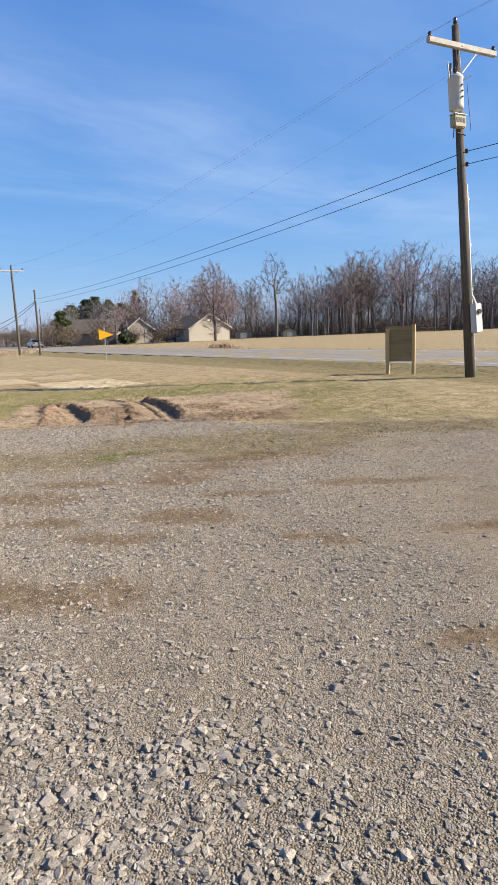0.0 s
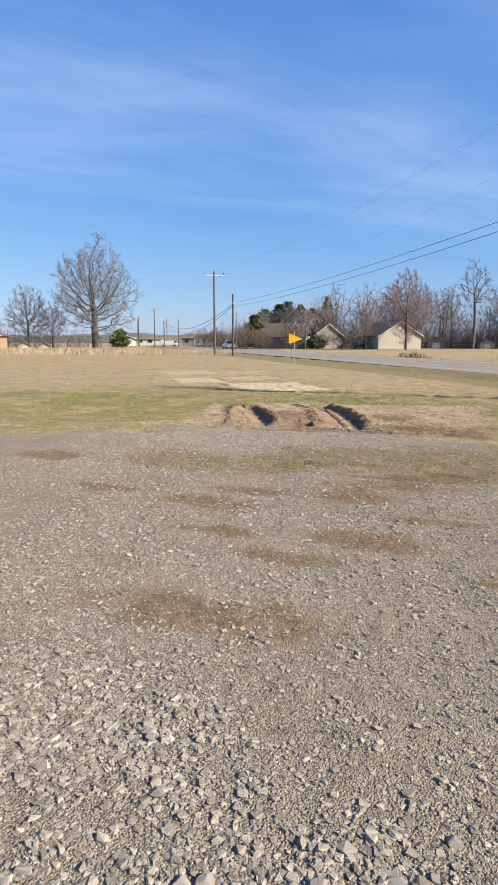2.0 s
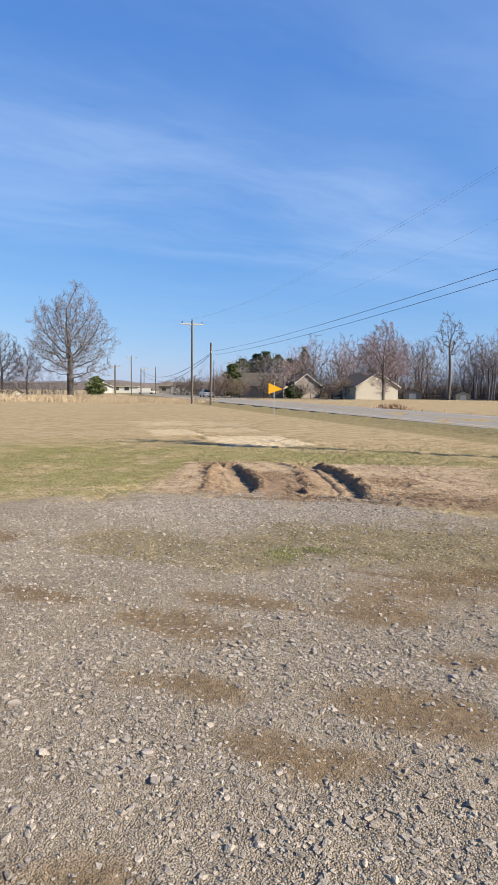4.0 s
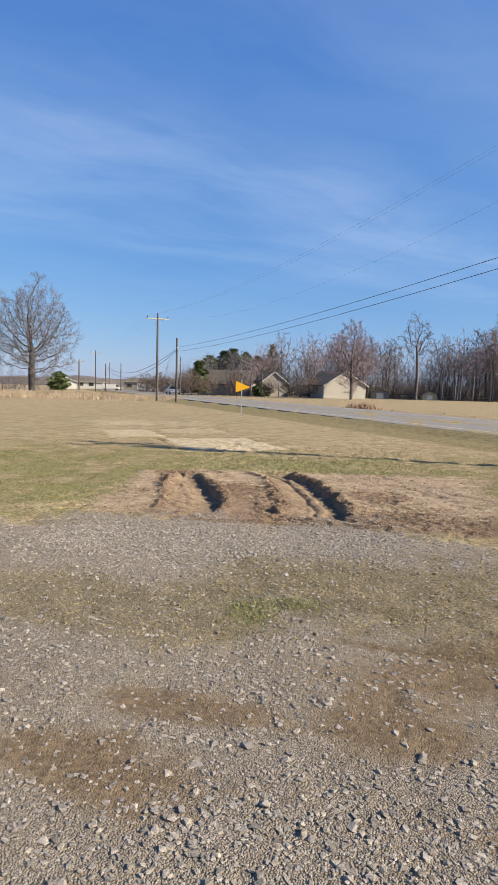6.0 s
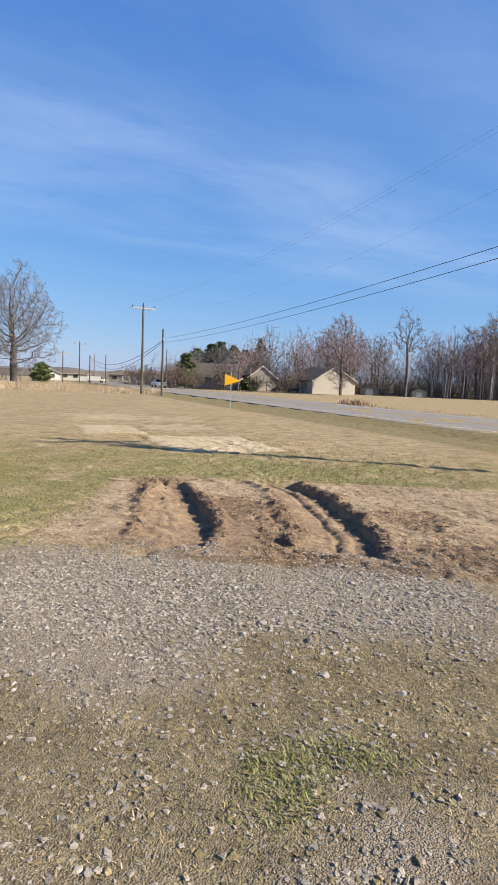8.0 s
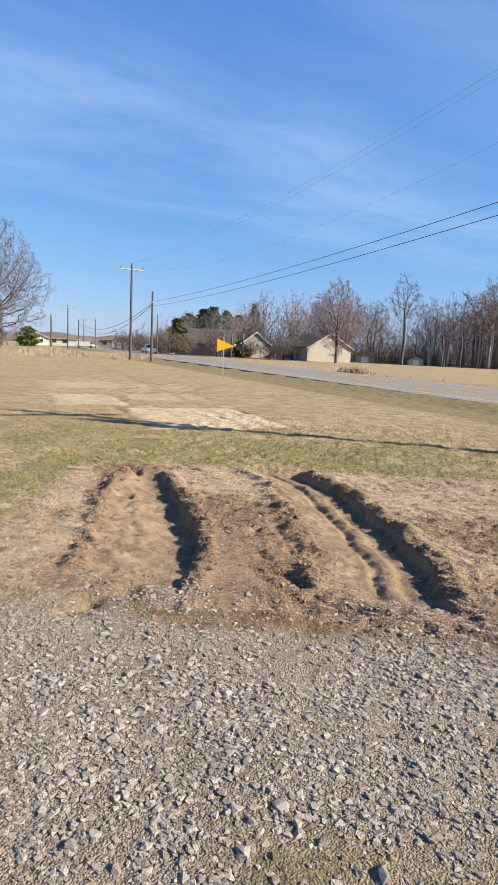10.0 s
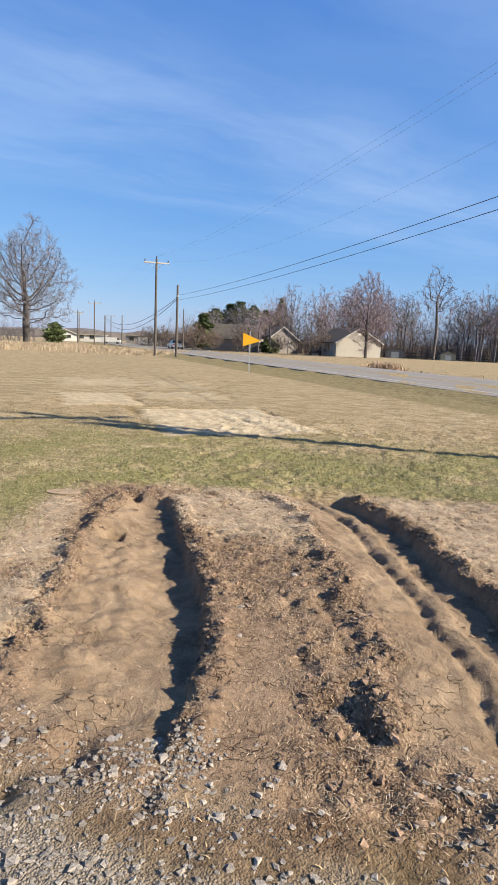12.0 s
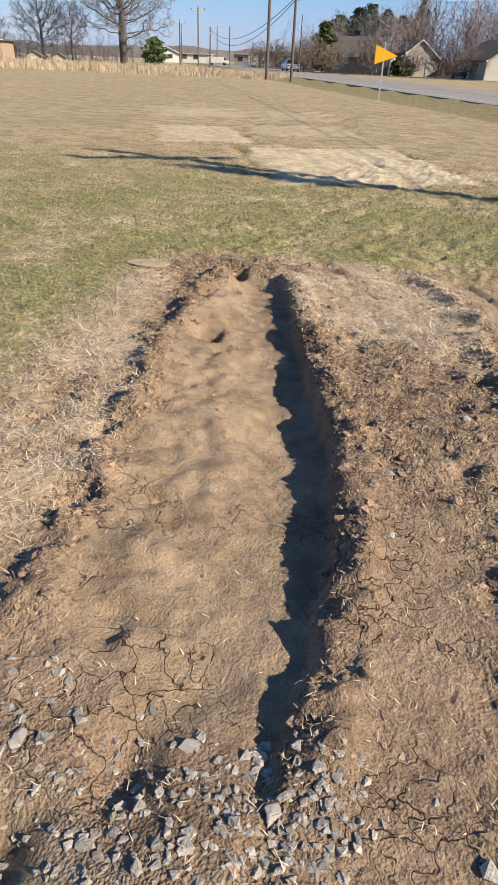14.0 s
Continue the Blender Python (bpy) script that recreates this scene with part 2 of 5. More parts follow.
# ---- the plan of the ground ----
U, N = Vector((-0.535, 0.845)), Vector((0.845, 0.535))      # along the road, and across it
ROAD_NEAR, ROAD_FAR = 18.0, 27.2                            # across, measured along N
SOIL = ((-1.44, 5.43, .42, .13), (-.69, 5.0, .38, .13), (-.2, 5.52, .5, .2), (-.39, 7.12, .5, .10), (.82, 4.95, .3, .10), (1.05, 4.8, .16, .10),
        (-.88, 3.93, .7, .22), (-.45, 6.84, .42, .2), (-.27, 7.79, .6, .08), (1.58, 3.29, .3, .1), (-1.44, 6.79, .5, .12), (-1.76, 6.18, .6, .22),
        (-4.7, 7.8, .4, .28), (1.5, 6.5, .6, .12), (2.2, 5.0, .4, .12), (.3, 6.2, .5, .1), (-3.0, 6.4, .5, .14), (-.25, 7.4, .8, .28), (.5, 7.9, .6, .3), (-2.6, 11.05, .55, .13), (-2.0, 11.2, .35, .1))
LOOSE = ((-.15, 2.15, .62, .38), (-1.0, 2.85, .55, .42), (.25, 2.5, .3, .2), (-2.4, 9.9, 1.7, .65), (-1.6, 4.75, .5, .15), (-3.4, 9.9, .9, .6), (-1.0, 10.75, .7, .35), (-.6, 6.1, .8, .25))

MOUTH = ((-3.1, 11.05, .75, .36), (-1.05, 11.45, .6, .42), (-2.68, 11.40, .13, .17))


def spots(x, y, table, soft=0.5):
    """1 inside the ragged ellipses of a table, 0 outside."""
    out = np.zeros_like(x)
    wob = fbm(x, y, 0.3, 5, 4) * 1.5
    for cx, cy, rx, ry in table:
        d = np.sqrt(((x - cx) / rx) ** 2 + ((y - cy) / ry) ** 2) + 0.55 * wob
        out = np.maximum(out, step(1 + soft, 1 - soft, d))
    return out


def turned(x, y, cx, cy, degrees):
    c, s = math.cos(radians(degrees)), math.sin(radians(degrees))
    return (x - cx) * c + (y - cy) * s, -(x - cx) * s + (y - cy) * c


def plan(x, y):
    """Height and cover of the ground at arrays of places."""
    n_big, n_mid, n_small = fbm(x, y, 2.5, 11), fbm(x, y, 0.6, 21), fbm(x, y, 0.12, 31, 3)
    across = x * N[0] + y * N[1]
    near = step(60, 25, np.hypot(x, y - 8))
    # cover
    edge = np.interp(x, [-9, -6, -4.8, -4, -3, -1, 0, 2, 5, 9], [8.6, 9.4, 10.3, 10.9, 11.25, 11.35, 10.9, 10.6, 10.2, 9.5])
    gravel = step(-0.35, 0.35, edge + 0.5 * n_mid + 0.25 * n_small - y)
    olive = np.maximum(step(1.25, 0.6, np.hypot((x - 0.1) / 2.3, (y - 8.95) / 1.15) + 0.45 * n_mid), step(1.2, 0.6, np.hypot((x - 3.0) / 2.4, (y - 10.2) / 1.3) + 0.45 * n_mid))
    olive = np.maximum(olive, 0.8 * step(1.2, 0.5, np.hypot((x + 2.3) / 1.4, (y - 8.1) / .7) + .6 * n_mid))
    soil = spots(x, y, SOIL)
    loose = spots(x, y, LOOSE)
    bare = step(-5.0, -4.5, x + 0.35 * n_mid + 0.12 * (y - 14)) * step(1.6, 0.6, x + 0.5 * n_mid) * step(10.95, 11.35, y + 0.15 * n_mid) * step(16.0, 15.65, y + 0.12 * n_mid - 0.17 * np.clip(x + 4.2, -3, 4) + 0.55)
    # ruts
    xl = np.interp(y, [10.8, 11.4, 12.2, 12.85, 13.8, 15.1], [-2.66, -2.70, -2.82, -3.03, -3.50, -4.12]) + 0.035 * fbm(y * 1.0, y * 0 + 3.3, 0.28, 41, 3)
    wl = np.interp(y, [11.2, 12.2, 13.5, 14.9], [0.60, 0.86, 0.82, 0.42]) + 0.10 * fbm(x * .3, y, 0.4, 43, 3)
    el = step(11.32, 11.62, y + 0.08 * n_mid) * step(15.0, 14.75, y + 0.06 * n_mid)
    s = xl - x
    rut_l = el * step(0.0, 0.045, s) * np.interp(y, [11.3, 11.7, 12.2, 12.9, 13.8, 14.8], [.26, .42, .72, .86, .74, .62]) * (0.075 * step(0.52, 0.22, s) + 0.070 * step(wl, wl * 0.5, s) + 0.014 * n_mid * step(wl, .2, s) + .012 * n_small)
    lip_l = el * (0.035 * np.exp(-((s + 0.09) / 0.07) ** 2) + 0.05 * np.exp(-((s - wl - 0.05) / 0.08) ** 2)) * (0.9 + 1.3 * n_small)
    xr = np.interp(y, [11.2, 11.7, 12.4, 13.55, 14.9, 15.6], [-1.00, -1.03, -1.08, -1.42, -1.90, -2.45]) + 0.04 * fbm(y * 1.0, y * 0 + 7.7, 0.25, 51, 3)
    er = step(11.5, 11.85, y + 0.06 * n_mid) * step(15.75, 15.5, y + 0.05 * n_mid)
    s2 = xr - x
    rut_r = er * step(0.0, 0.05, s2) * np.interp(y, [11.5, 12.1, 12.8], [.6, .85, 1.0]) * (0.050 * step(0.33, 0.24, s2) + 0.060 * step(0.82, 0.50, s2) + 0.035 * np.exp(-((s2 - 0.45 - .02 * n_mid) / 0.04) ** 2) + 0.01 * n_mid)
    lip_r = er * (0.03 * np.exp(-((s2 + 0.08) / 0.06) ** 2) + 0.04 * np.exp(-((s2 - 0.92) / 0.10) ** 2)) * (0.8 + 1.3 * n_small)
    tread = np.maximum(el * step(-0.02, 0.05, s) * step(wl + .05, wl - 0.1, s), er * step(-0.02, .05, s2) * step(0.88, 0.74, s2))
    slope = el * step(wl * .42, wl * .66, s + .1 * n_small) * step(wl + .18, wl, s)
    crackle = step(12.9, 12.0, y + .7 * n_mid + .4 * n_small) * bare
    mid = step(-0.1, 0.12, x - xl) * step(0.82, 0.95, s2)
    mat = bare * (1 - tread) * np.clip(step(0.85, 1.15, s) + mid * step(13.7, 14.5, y + .4 * n_mid) + step(0.0, 0.35, -s2) * step(11.9, 12.9, y + 0.5 * n_mid), 0, 1)
    mat = np.clip(mat * (0.78 + 1.1 * n_mid + .9 * n_small), 0, 1)
    rough = bare * (1 - tread) * (1 - 0.6 * mat)
    rough = rough * (1 - .8 * step(0.0, .1, -s) * step(.55, .3, -s + .12 * n_mid) * step(13.0, 12.3, y)) * (1 - .6 * step(12.2, 11.8, y) * step(0.0, .1, s))
    heap = bare * step(1.2, .4, np.hypot((x + .75) / .9, (y - 13.3) / .7) + .8 * n_mid)
    rough = np.maximum(rough, heap)
    mat = mat * (1 - .85 * heap)
    # dead squares of turf laid in the lawn
    sod = np.zeros_like(x)
    seam = np.zeros_like(x)
    for cx, cy, w, d, pale in ((-5.25, 20.8, 2.75, 3.6, 1.0), (-9.1, 23.2, 1.7, 3.2, .8), (-7.6, 25.2, 2.4, 2.2, .45), (-11.6, 28.3, 2.6, 3.2, .5), (-9.2, 29.2, 2.0, 3.0, .35)):
        a, b = turned(x, y, cx, cy, 33)
        k = np.maximum(abs(a) / (w / 2), abs(b) / (d / 2)) + 0.14 * n_mid
        sod = np.maximum(sod, pale * step(1.05, 0.93, k) * np.clip(0.95 + 0.55 * n_mid + .5 * n_small, 0, 1))
        seam = np.maximum(seam, np.exp(-((k - 1.08) / 0.05) ** 2) * np.clip(0.45 + 1.2 * n_big + n_mid, 0, 1))
        seam = np.maximum(seam, 0.6 * step(1.0, 0.9, k) * np.exp(-(((a % 0.9) - 0.45) / 0.04) ** 2) * np.clip(0.4 + n_mid, 0, 1))
    grass = np.clip(1 - gravel - bare, 0, 1)
    green = grass * (1 - sod) * np.clip(step(21.5, 16.2, y + 1.3 * n_big - 0.06 * x) * step(-11, -5.5, -abs(x + 5) + 1.5 * n_big) * (0.72 + 1.3 * n_mid + .7 * n_small) + 0.22 * n_big + .12 * step(1.2, .4, np.hypot((x - 3.6) / 3.2, (y - 14.2) / 4.5) + .7 * n_mid), 0, 1)
    # height
    ditch = -0.12 * np.exp(-((across - 16.4) / 0.8) ** 2) - 0.10 * np.exp(-((across - 29.2) / 0.9) ** 2)
    z = near * (0.025 * n_big + 0.012 * n_mid * step(40, 20, np.hypot(x + 2, y - 8))) + ditch + 0.064 * step(16.9, 17.9, across) * step(28.8, 27.3, across)
    z = z - rut_l - rut_r + bare * (lip_l + lip_r) + rough * (0.018 * n_small + 0.020 * fbm(x, y, 0.24, 61, 3) + 0.036 * fbm(x, y, 0.09, 71, 2))
    z = z + tread * (0.014 * n_small + .014 * fbm(x, y, .07, 75, 2) + .022 * fbm(x, y, .3, 77, 3)) + gravel * (0.010 * n_small + 0.005 * fbm(x, y, 0.05, 81, 2)) + grass * near * (0.034 * n_small + 0.02 * fbm(x, y, 0.35, 87, 3)) * step(25, 19, y) * step(9, 5, abs(x + 2.5))
    z = z + slope * bare * (0.034 * fbm(x, y, .16, 79, 3) + .016 * fbm(x, y, .06, 83, 2))
    z = z + 0.006 * sod * (1 + n_small) - 0.09 * seam
    # two holes at the head of the left rut, and a hollow by its mouth
    for cx, cy, r, dep in ((-4.42, 14.83, .065, .30), (-4.05, 13.72, .055, .24), (-3.06, 11.33, .09, .07), (-3.2, 11.1, .08, .06), (-3.75, 12.1, .09, .08), (-3.9, 12.5, .07, .07)):
        z = z - dep * np.exp(-(((x - cx) / r) ** 2 + ((y - cy) / (1.3 * r)) ** 2))
    return dict(z=z, gravel=gravel * (1 - 0.55 * soil) * (1 - 0.35 * olive), olive=olive * gravel, soil=np.clip(.27 * soil * gravel + bare * (1 - mat), 0, 1), straw=mat,
                green=green, damp=np.clip(soil * 0.62 + seam, 0, 1), tread=tread, slope=slope * bare, crackle=crackle, loose=loose, bare=bare, sod=sod, rough=rough,
                ridge=bare * np.clip(er * (np.exp(-((s2 - .92) / .13) ** 2) + .6 * np.exp(-((s2 + .1) / .1) ** 2)) + el * (.8 * np.exp(-((s - wl - .05) / .12) ** 2) + .5 * np.exp(-((s + .08) / .07) ** 2)) + .8 * heap, 0, 1))


def axis(dense, lo, hi, far, grow=1.16):
    """Grid lines: (start, end, step) stretches, then ever wider ones out to far."""
    out = []
    for a, b, st in dense:
        out += list(np.arange(a, b - st * 0.5, st))
    out.append(dense[-1][1])
    st, v, left = dense[0][2], dense[0][0], []
    while v > lo - far:
        st *= grow
        v -= st
        left.append(v)
    st, v = dense[-1][2], dense[-1][1]
    while v < hi + far:
        st *= grow
        v += st
        out.append(v)
    return np.array(left[::-1] + out)


def height(x, y):
    return float(plan(np.array([float(x)]), np.array([float(y)]))["z"][0])


def mesh_arrays(name, verts, faces):
    """A mesh from an (n, 3) array of places and an (m, k) array of corners."""
    me = bpy.data.meshes.new(name)
    k = faces.shape[1]
    me.vertices.add(len(verts)); me.vertices.foreach_set("co", np.ascontiguousarray(verts, dtype=np.float32).ravel())
    me.loops.add(faces.size); me.loops.foreach_set("vertex_index", np.ascontiguousarray(faces, dtype=np.int32).ravel())
    me.polygons.add(len(faces)); me.polygons.foreach_set("loop_start", np.arange(0, faces.size, k, dtype=np.int32))
    me.update(calc_edges=True)
    me.polygons.foreach_set("use_smooth", np.zeros(len(faces), dtype=bool))
    return me


gx = axis([(-9, -5.2, .10), (-5.2, .4, .02), (.4, 4.0, .08)], -9, 4, 2500)
gy = axis([(0.5, 1.6, .08), (1.6, 10.8, .05), (10.8, 16.2, .02), (16.2, 24, .07)], 0.5, 24, 2500)
X, Y = np.meshgrid(gx, gy)
P = plan(X.ravel(), Y.ravel())
V = np.stack([X.ravel(), Y.ravel(), P["z"]], 1)
nx, ny = len(gx), len(gy)
idx = np.arange(nx * ny).reshape(ny, nx)
F = np.stack([idx[:-1, :-1], idx[:-1, 1:], idx[1:, 1:], idx[1:, :-1]], -1).reshape(-1, 4)
gm = mesh_arrays("ground", V, F)
for key in ("gravel", "olive", "rough", "soil", "straw", "green", "damp", "tread", "sod", "crackle"):
    at = gm.attributes.new(key, "FLOAT", "POINT")
    at.data.foreach_set("value", P[key].astype(np.float32))


def ground_material():
    m = bpy.data.materials.new("field_ground")
    t = nodes_of(m)
    pos = add(t, "NewGeometry").outputs["Position"]

    def noise_at(scale, detail=4.0, rough=0.6, squeeze=None):
        n = add(t, "TexNoise", Scale=scale, Detail=detail, Roughness=rough)
        src = pos
        if squeeze:
            q = add(t, "Mapping"); q.inputs["Scale"].default_value = squeeze
            t.links.new(pos, q.inputs[0]); src = q.outputs[0]
        t.links.new(src, n.inputs["Vector"])
        return n.outputs["Fac"]

    def blend(fac, a, b, kind="MIX"):
        x = add(t, "MixRGB"); x.blend_type = kind
        for s, v in ((x.inputs["Fac"], fac), (x.inputs["Color1"], a), (x.inputs["Color2"], b)):
            if isinstance(v, (tuple, float, int)):
                s.default_value = (*earthy(v), 1) if isinstance(v, tuple) else v
            else:
                t.links.new(v, s)
        return x.outputs[0]

    def span(v, a, b, c=0.0, d=1.0):
        r = add(t, "MapRange")
        for k, val in (("From Min", a), ("From Max", b), ("To Min", c), ("To Max", d)):
            r.inputs[k].default_value = val
        t.links.new(v, r.inputs["Value"])
        return r.outputs[0]

    def math2(op, a, b):
        x = add(t, "Math"); x.operation = op
        for s, v in zip(x.inputs, (a, b)):
            if isinstance(v, (float, int)):
                s.default_value = v
            else:
                t.links.new(v, s)
        return x.outputs[0]

    def cover(name):
        a = add(t, "Attribute"); a.attribute_name = name
        return a.outputs["Fac"]

    def cells(scale, feature="F1"):
        v = add(t, "TexVoronoi", Scale=scale); v.feature = feature
        t.links.new(pos, v.inputs["Vector"])
        return v

    big, mid, fine, grain = noise_at(0.35), noise_at(3.0), noise_at(28.0), noise_at(140.0)
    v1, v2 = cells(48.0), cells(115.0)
    # crushed stone, down to grit
    tone = math2("ADD", math2("MULTIPLY", v1.outputs["Color"], 0.5), math2("MULTIPLY", v2.outputs["Color"], 0.5))
    g = blend(span(tone, 0.25, 0.75), (0.214, 0.182, 0.146), (0.440, 0.386, 0.325))
    g = blend(span(mid, 0.4, 0.7, 0.0, 0.35), g, (0.265, 0.218, 0.166))
    # shade in the gaps between stones, painted as a dark mix at cell edges
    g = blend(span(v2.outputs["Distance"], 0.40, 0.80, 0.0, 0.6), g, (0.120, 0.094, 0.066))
    worn = span(noise_at(0.9, 5.0, 0.62, (0.6, 1.0, 1.0)), 0.42, 0.62)
    dusty = blend(span(math2("ADD", fine, grain), 0.75, 1.25), (0.240, 0.196, 0.147), (0.410, 0.348, 0.272))
    g = blend(math2("MULTIPLY", worn, 0.5), g, dusty)
    g = blend(span(noise_at(0.55, 6.0, 0.7), 0.5, 0.66, 0.0, 0.40), g, (0.225, 0.175, 0.120))
    # dry lawn
    long = noise_at(9.0, 6.0, 0.65, (1.0, 0.45, 1.0))
    lawn = blend(span(math2("ADD", long, mid), 0.75, 1.25), (0.375, 0.292, 0.178), (0.605, 0.495, 0.340))
    lawn = blend(span(big, 0.35, 0.65, 0.0, 0.5), lawn, (0.375, 0.296, 0.182))
    streak = noise_at(2.2, 8.0, 0.78, (0.8, 1.0, 1.0))
    lawn = blend(span(streak, 0.41, 0.55, 0.75, 0.0), lawn, (0.240, 0.183, 0.100))
    lawn = blend(span(noise_at(7.0, 5.0, 0.75), 0.36, 0.50, 0.55, 0.0), lawn, (0.165, 0.128, 0.066))
    lawn = blend(span(fine, 0.35, 0.62, 0.65, 0.0), lawn, (0.119, 0.091, 0.042))
    grn = blend(span(fine, 0.35, 0.65), (0.105, 0.110, 0.036), (0.262, 0.250, 0.110))
    lawn = blend(math2("MULTIPLY", cover("green"), 0.75), lawn, grn)
    dull = blend(span(math2("ADD", long, noise_at(4.0)), 0.75, 1.25), (0.105, 0.088, 0.040), (0.270, 0.225, 0.118))
    dot = add(t, "VectorMath"); dot.operation = "DOT_PRODUCT"; dot.inputs[1].default_value = (N[0], N[1], 0)
    t.links.new(pos, dot.inputs[0])
    off = math2("ADD", dot.outputs["Value"], math2("MULTIPLY", big, 0.8))
    side = math2("MULTIPLY", span(off, 13.9, 14.4), span(off, 18.9, 18.5))
    shoulder = math2("MULTIPLY", span(off, 27.2, 27.5), span(off, 29.4, 28.7))
    lawn = blend(math2("MULTIPLY", side, 0.9), lawn, dull)
    lawn = blend(math2("MULTIPLY", shoulder, 0.8), lawn, blend(span(long, 0.35, 0.65), (0.20, 0.145, 0.10), (0.38, 0.285, 0.205)))
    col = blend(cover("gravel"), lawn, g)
    mossy = blend(span(math2("ADD", fine, mid), 0.75, 1.25), (0.095, 0.078, 0.038), (0.315, 0.262, 0.160))
    mossy = blend(span(v1.outputs["Distance"], 0.42, 0.70, 0.0, 0.6), mossy, (0.075, 0.060, 0.032))
    col = blend(math2("MULTIPLY", cover("olive"), 0.75), col, mossy)
    earth = blend(span(math2("ADD", mid, fine), 0.75, 1.25), (0.178, 0.120, 0.080), (0.365, 0.262, 0.180))
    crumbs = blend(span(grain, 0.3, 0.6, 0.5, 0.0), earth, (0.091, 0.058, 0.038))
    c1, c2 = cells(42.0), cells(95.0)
    # tiny shadows between the crumbs, put into the colour as dark cell gaps
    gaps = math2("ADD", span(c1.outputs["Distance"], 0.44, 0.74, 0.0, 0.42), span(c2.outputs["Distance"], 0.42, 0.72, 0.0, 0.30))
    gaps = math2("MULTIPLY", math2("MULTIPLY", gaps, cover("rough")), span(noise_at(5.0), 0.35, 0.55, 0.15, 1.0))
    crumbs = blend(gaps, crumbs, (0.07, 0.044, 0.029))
    fleck = math2("MULTIPLY", span(noise_at(70.0, 2.0, 0.5, (1.0, 0.35, 1.0)), 0.60, 0.68, 0.0, 0.7), cover("rough"))
    crumbs = blend(fleck, crumbs, (0.42, 0.33, 0.22))
    flat = blend(span(math2("ADD", mid, noise_at(11.0)), 0.75, 1.25), (0.190, 0.136, 0.092), (0.350, 0.262, 0.180))
    flat = blend(span(grain, 0.3, 0.55, 0.45, 0.0), flat, (0.091, 0.059, 0.035))
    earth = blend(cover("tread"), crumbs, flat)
    crack = cells(8.0, "DISTANCE_TO_EDGE")
    wob = add(t, "MixRGB"); wob.blend_type = "ADD"; wob.inputs["Fac"].default_value = 0.22
    nw = add(t, "TexNoise", Scale=9.0, Detail=3.0)
    t.links.new(pos, nw.inputs["Vector"]); t.links.new(pos, wob.inputs["Color1"]); t.links.new(nw.outputs["Color"], wob.inputs["Color2"])
    t.links.new(wob.outputs[0], crack.inputs["Vector"])
    split = math2("MULTIPLY", span(crack.outputs["Distance"], 0.005, 0.028, 0.72, 0.0), math2("MULTIPLY", span(noise_at(2.4, 5.0), 0.49, 0.58), span(cover("crackle"), 0.0, 1.0, 0.12, 1.0)))
    earth = blend(split, earth, (0.049, 0.028, 0.014))
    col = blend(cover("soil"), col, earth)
    mat = blend(span(noise_at(16.0, 6.0, 0.7, (1.0, 0.5, 1.0)), 0.36, 0.64), (0.265, 0.190, 0.130), (0.540, 0.415, 0.300))
    col = blend(cover("straw"), col, mat)
    turf = blend(span(noise_at(5.0, 6.0, 0.7), 0.38, 0.62), (0.37, 0.30, 0.20), (0.59, 0.50, 0.36))
    col = blend(cover("sod"), col, turf)
    wet = blend(1.0, col, (0.50, 0.44, 0.40), "MULTIPLY")
    col = blend(cover("damp"), col, wet)
    b = add(t, "BsdfPrincipled", Roughness=0.95)
    b.inputs["Specular IOR Level"].default_value = 0.15
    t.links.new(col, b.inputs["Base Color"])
    h = math2("ADD", math2("MULTIPLY", fine, 0.5), math2("MULTIPLY", grain, 0.25))
    h = math2("ADD", h, math2("MULTIPLY", math2("MULTIPLY", tone, cover("gravel")), span(worn, 0.0, 1.0, 0.40, 0.2)))
    h = math2("SUBTRACT", h, math2("MULTIPLY", math2("MULTIPLY", v2.outputs["Distance"], cover("gravel")), 0.35))
    h = math2("SUBTRACT", h, math2("MULTIPLY", math2("MULTIPLY", split, cover("soil")), 0.5))
    h = math2("SUBTRACT", h, math2("MULTIPLY", gaps, 0.6))
    bp = add(t, "Bump", Strength=0.9, Distance=0.04)
    t.links.new(h, bp.inputs["Height"]); t.links.new(bp.outputs[0], b.inputs["Normal"])
    o = add(t, "OutputMaterial")
    t.links.new(b.outputs[0], o.inputs["Surface"])
    return m


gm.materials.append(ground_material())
gm.polygons.foreach_set("use_smooth", np.ones(len(gm.polygons), dtype=bool))
ground = tagged(new("ground", gm), "dry lawn and gravel lot with two muddy tyre ruts", "ground", kind="structure")


# ---- builders ----
def thing(name, label, category, at=(0, 0, 0), turn=0, group="", kind=""):
    e = new(name)
    e.empty_display_size = 0.2
    e.matrix_world = pose(*at, 0, 0, turn)
    return tagged(e, label, category, group, kind)


def part(name, bm, mat, parent=None, label="", smooth=False):
    me = bm
    if isinstance(bm, bmesh.types.BMesh):
        me = bpy.data.meshes.new(name)
        bm.to_mesh(me)
        bm.free()
    me.materials.append(mat)
    if smooth:
        me.polygons.foreach_set("use_smooth", np.ones(len(me.polygons), dtype=bool))
    ob = new(name, me)
    if parent:
        ob.parent = parent
    return tagged(ob, label)


def box(x0, y0, z0, x1, y1, z1, bevel=0.0, bm=None):
    bm = bm or bmesh.new()
    v = bmesh.ops.create_cube(bm, size=1)["verts"]
    bmesh.ops.transform(bm, matrix=Matrix.LocRotScale(((x0 + x1) / 2, (y0 + y1) / 2, (z0 + z1) / 2), None, (x1 - x0, y1 - y0, z1 - z0)), verts=v)
    if bevel:
        bmesh.ops.bevel(bm, geom=list({e for a in v for e in a.link_edges}), offset=bevel, segments=2, affect="EDGES")
    return bm


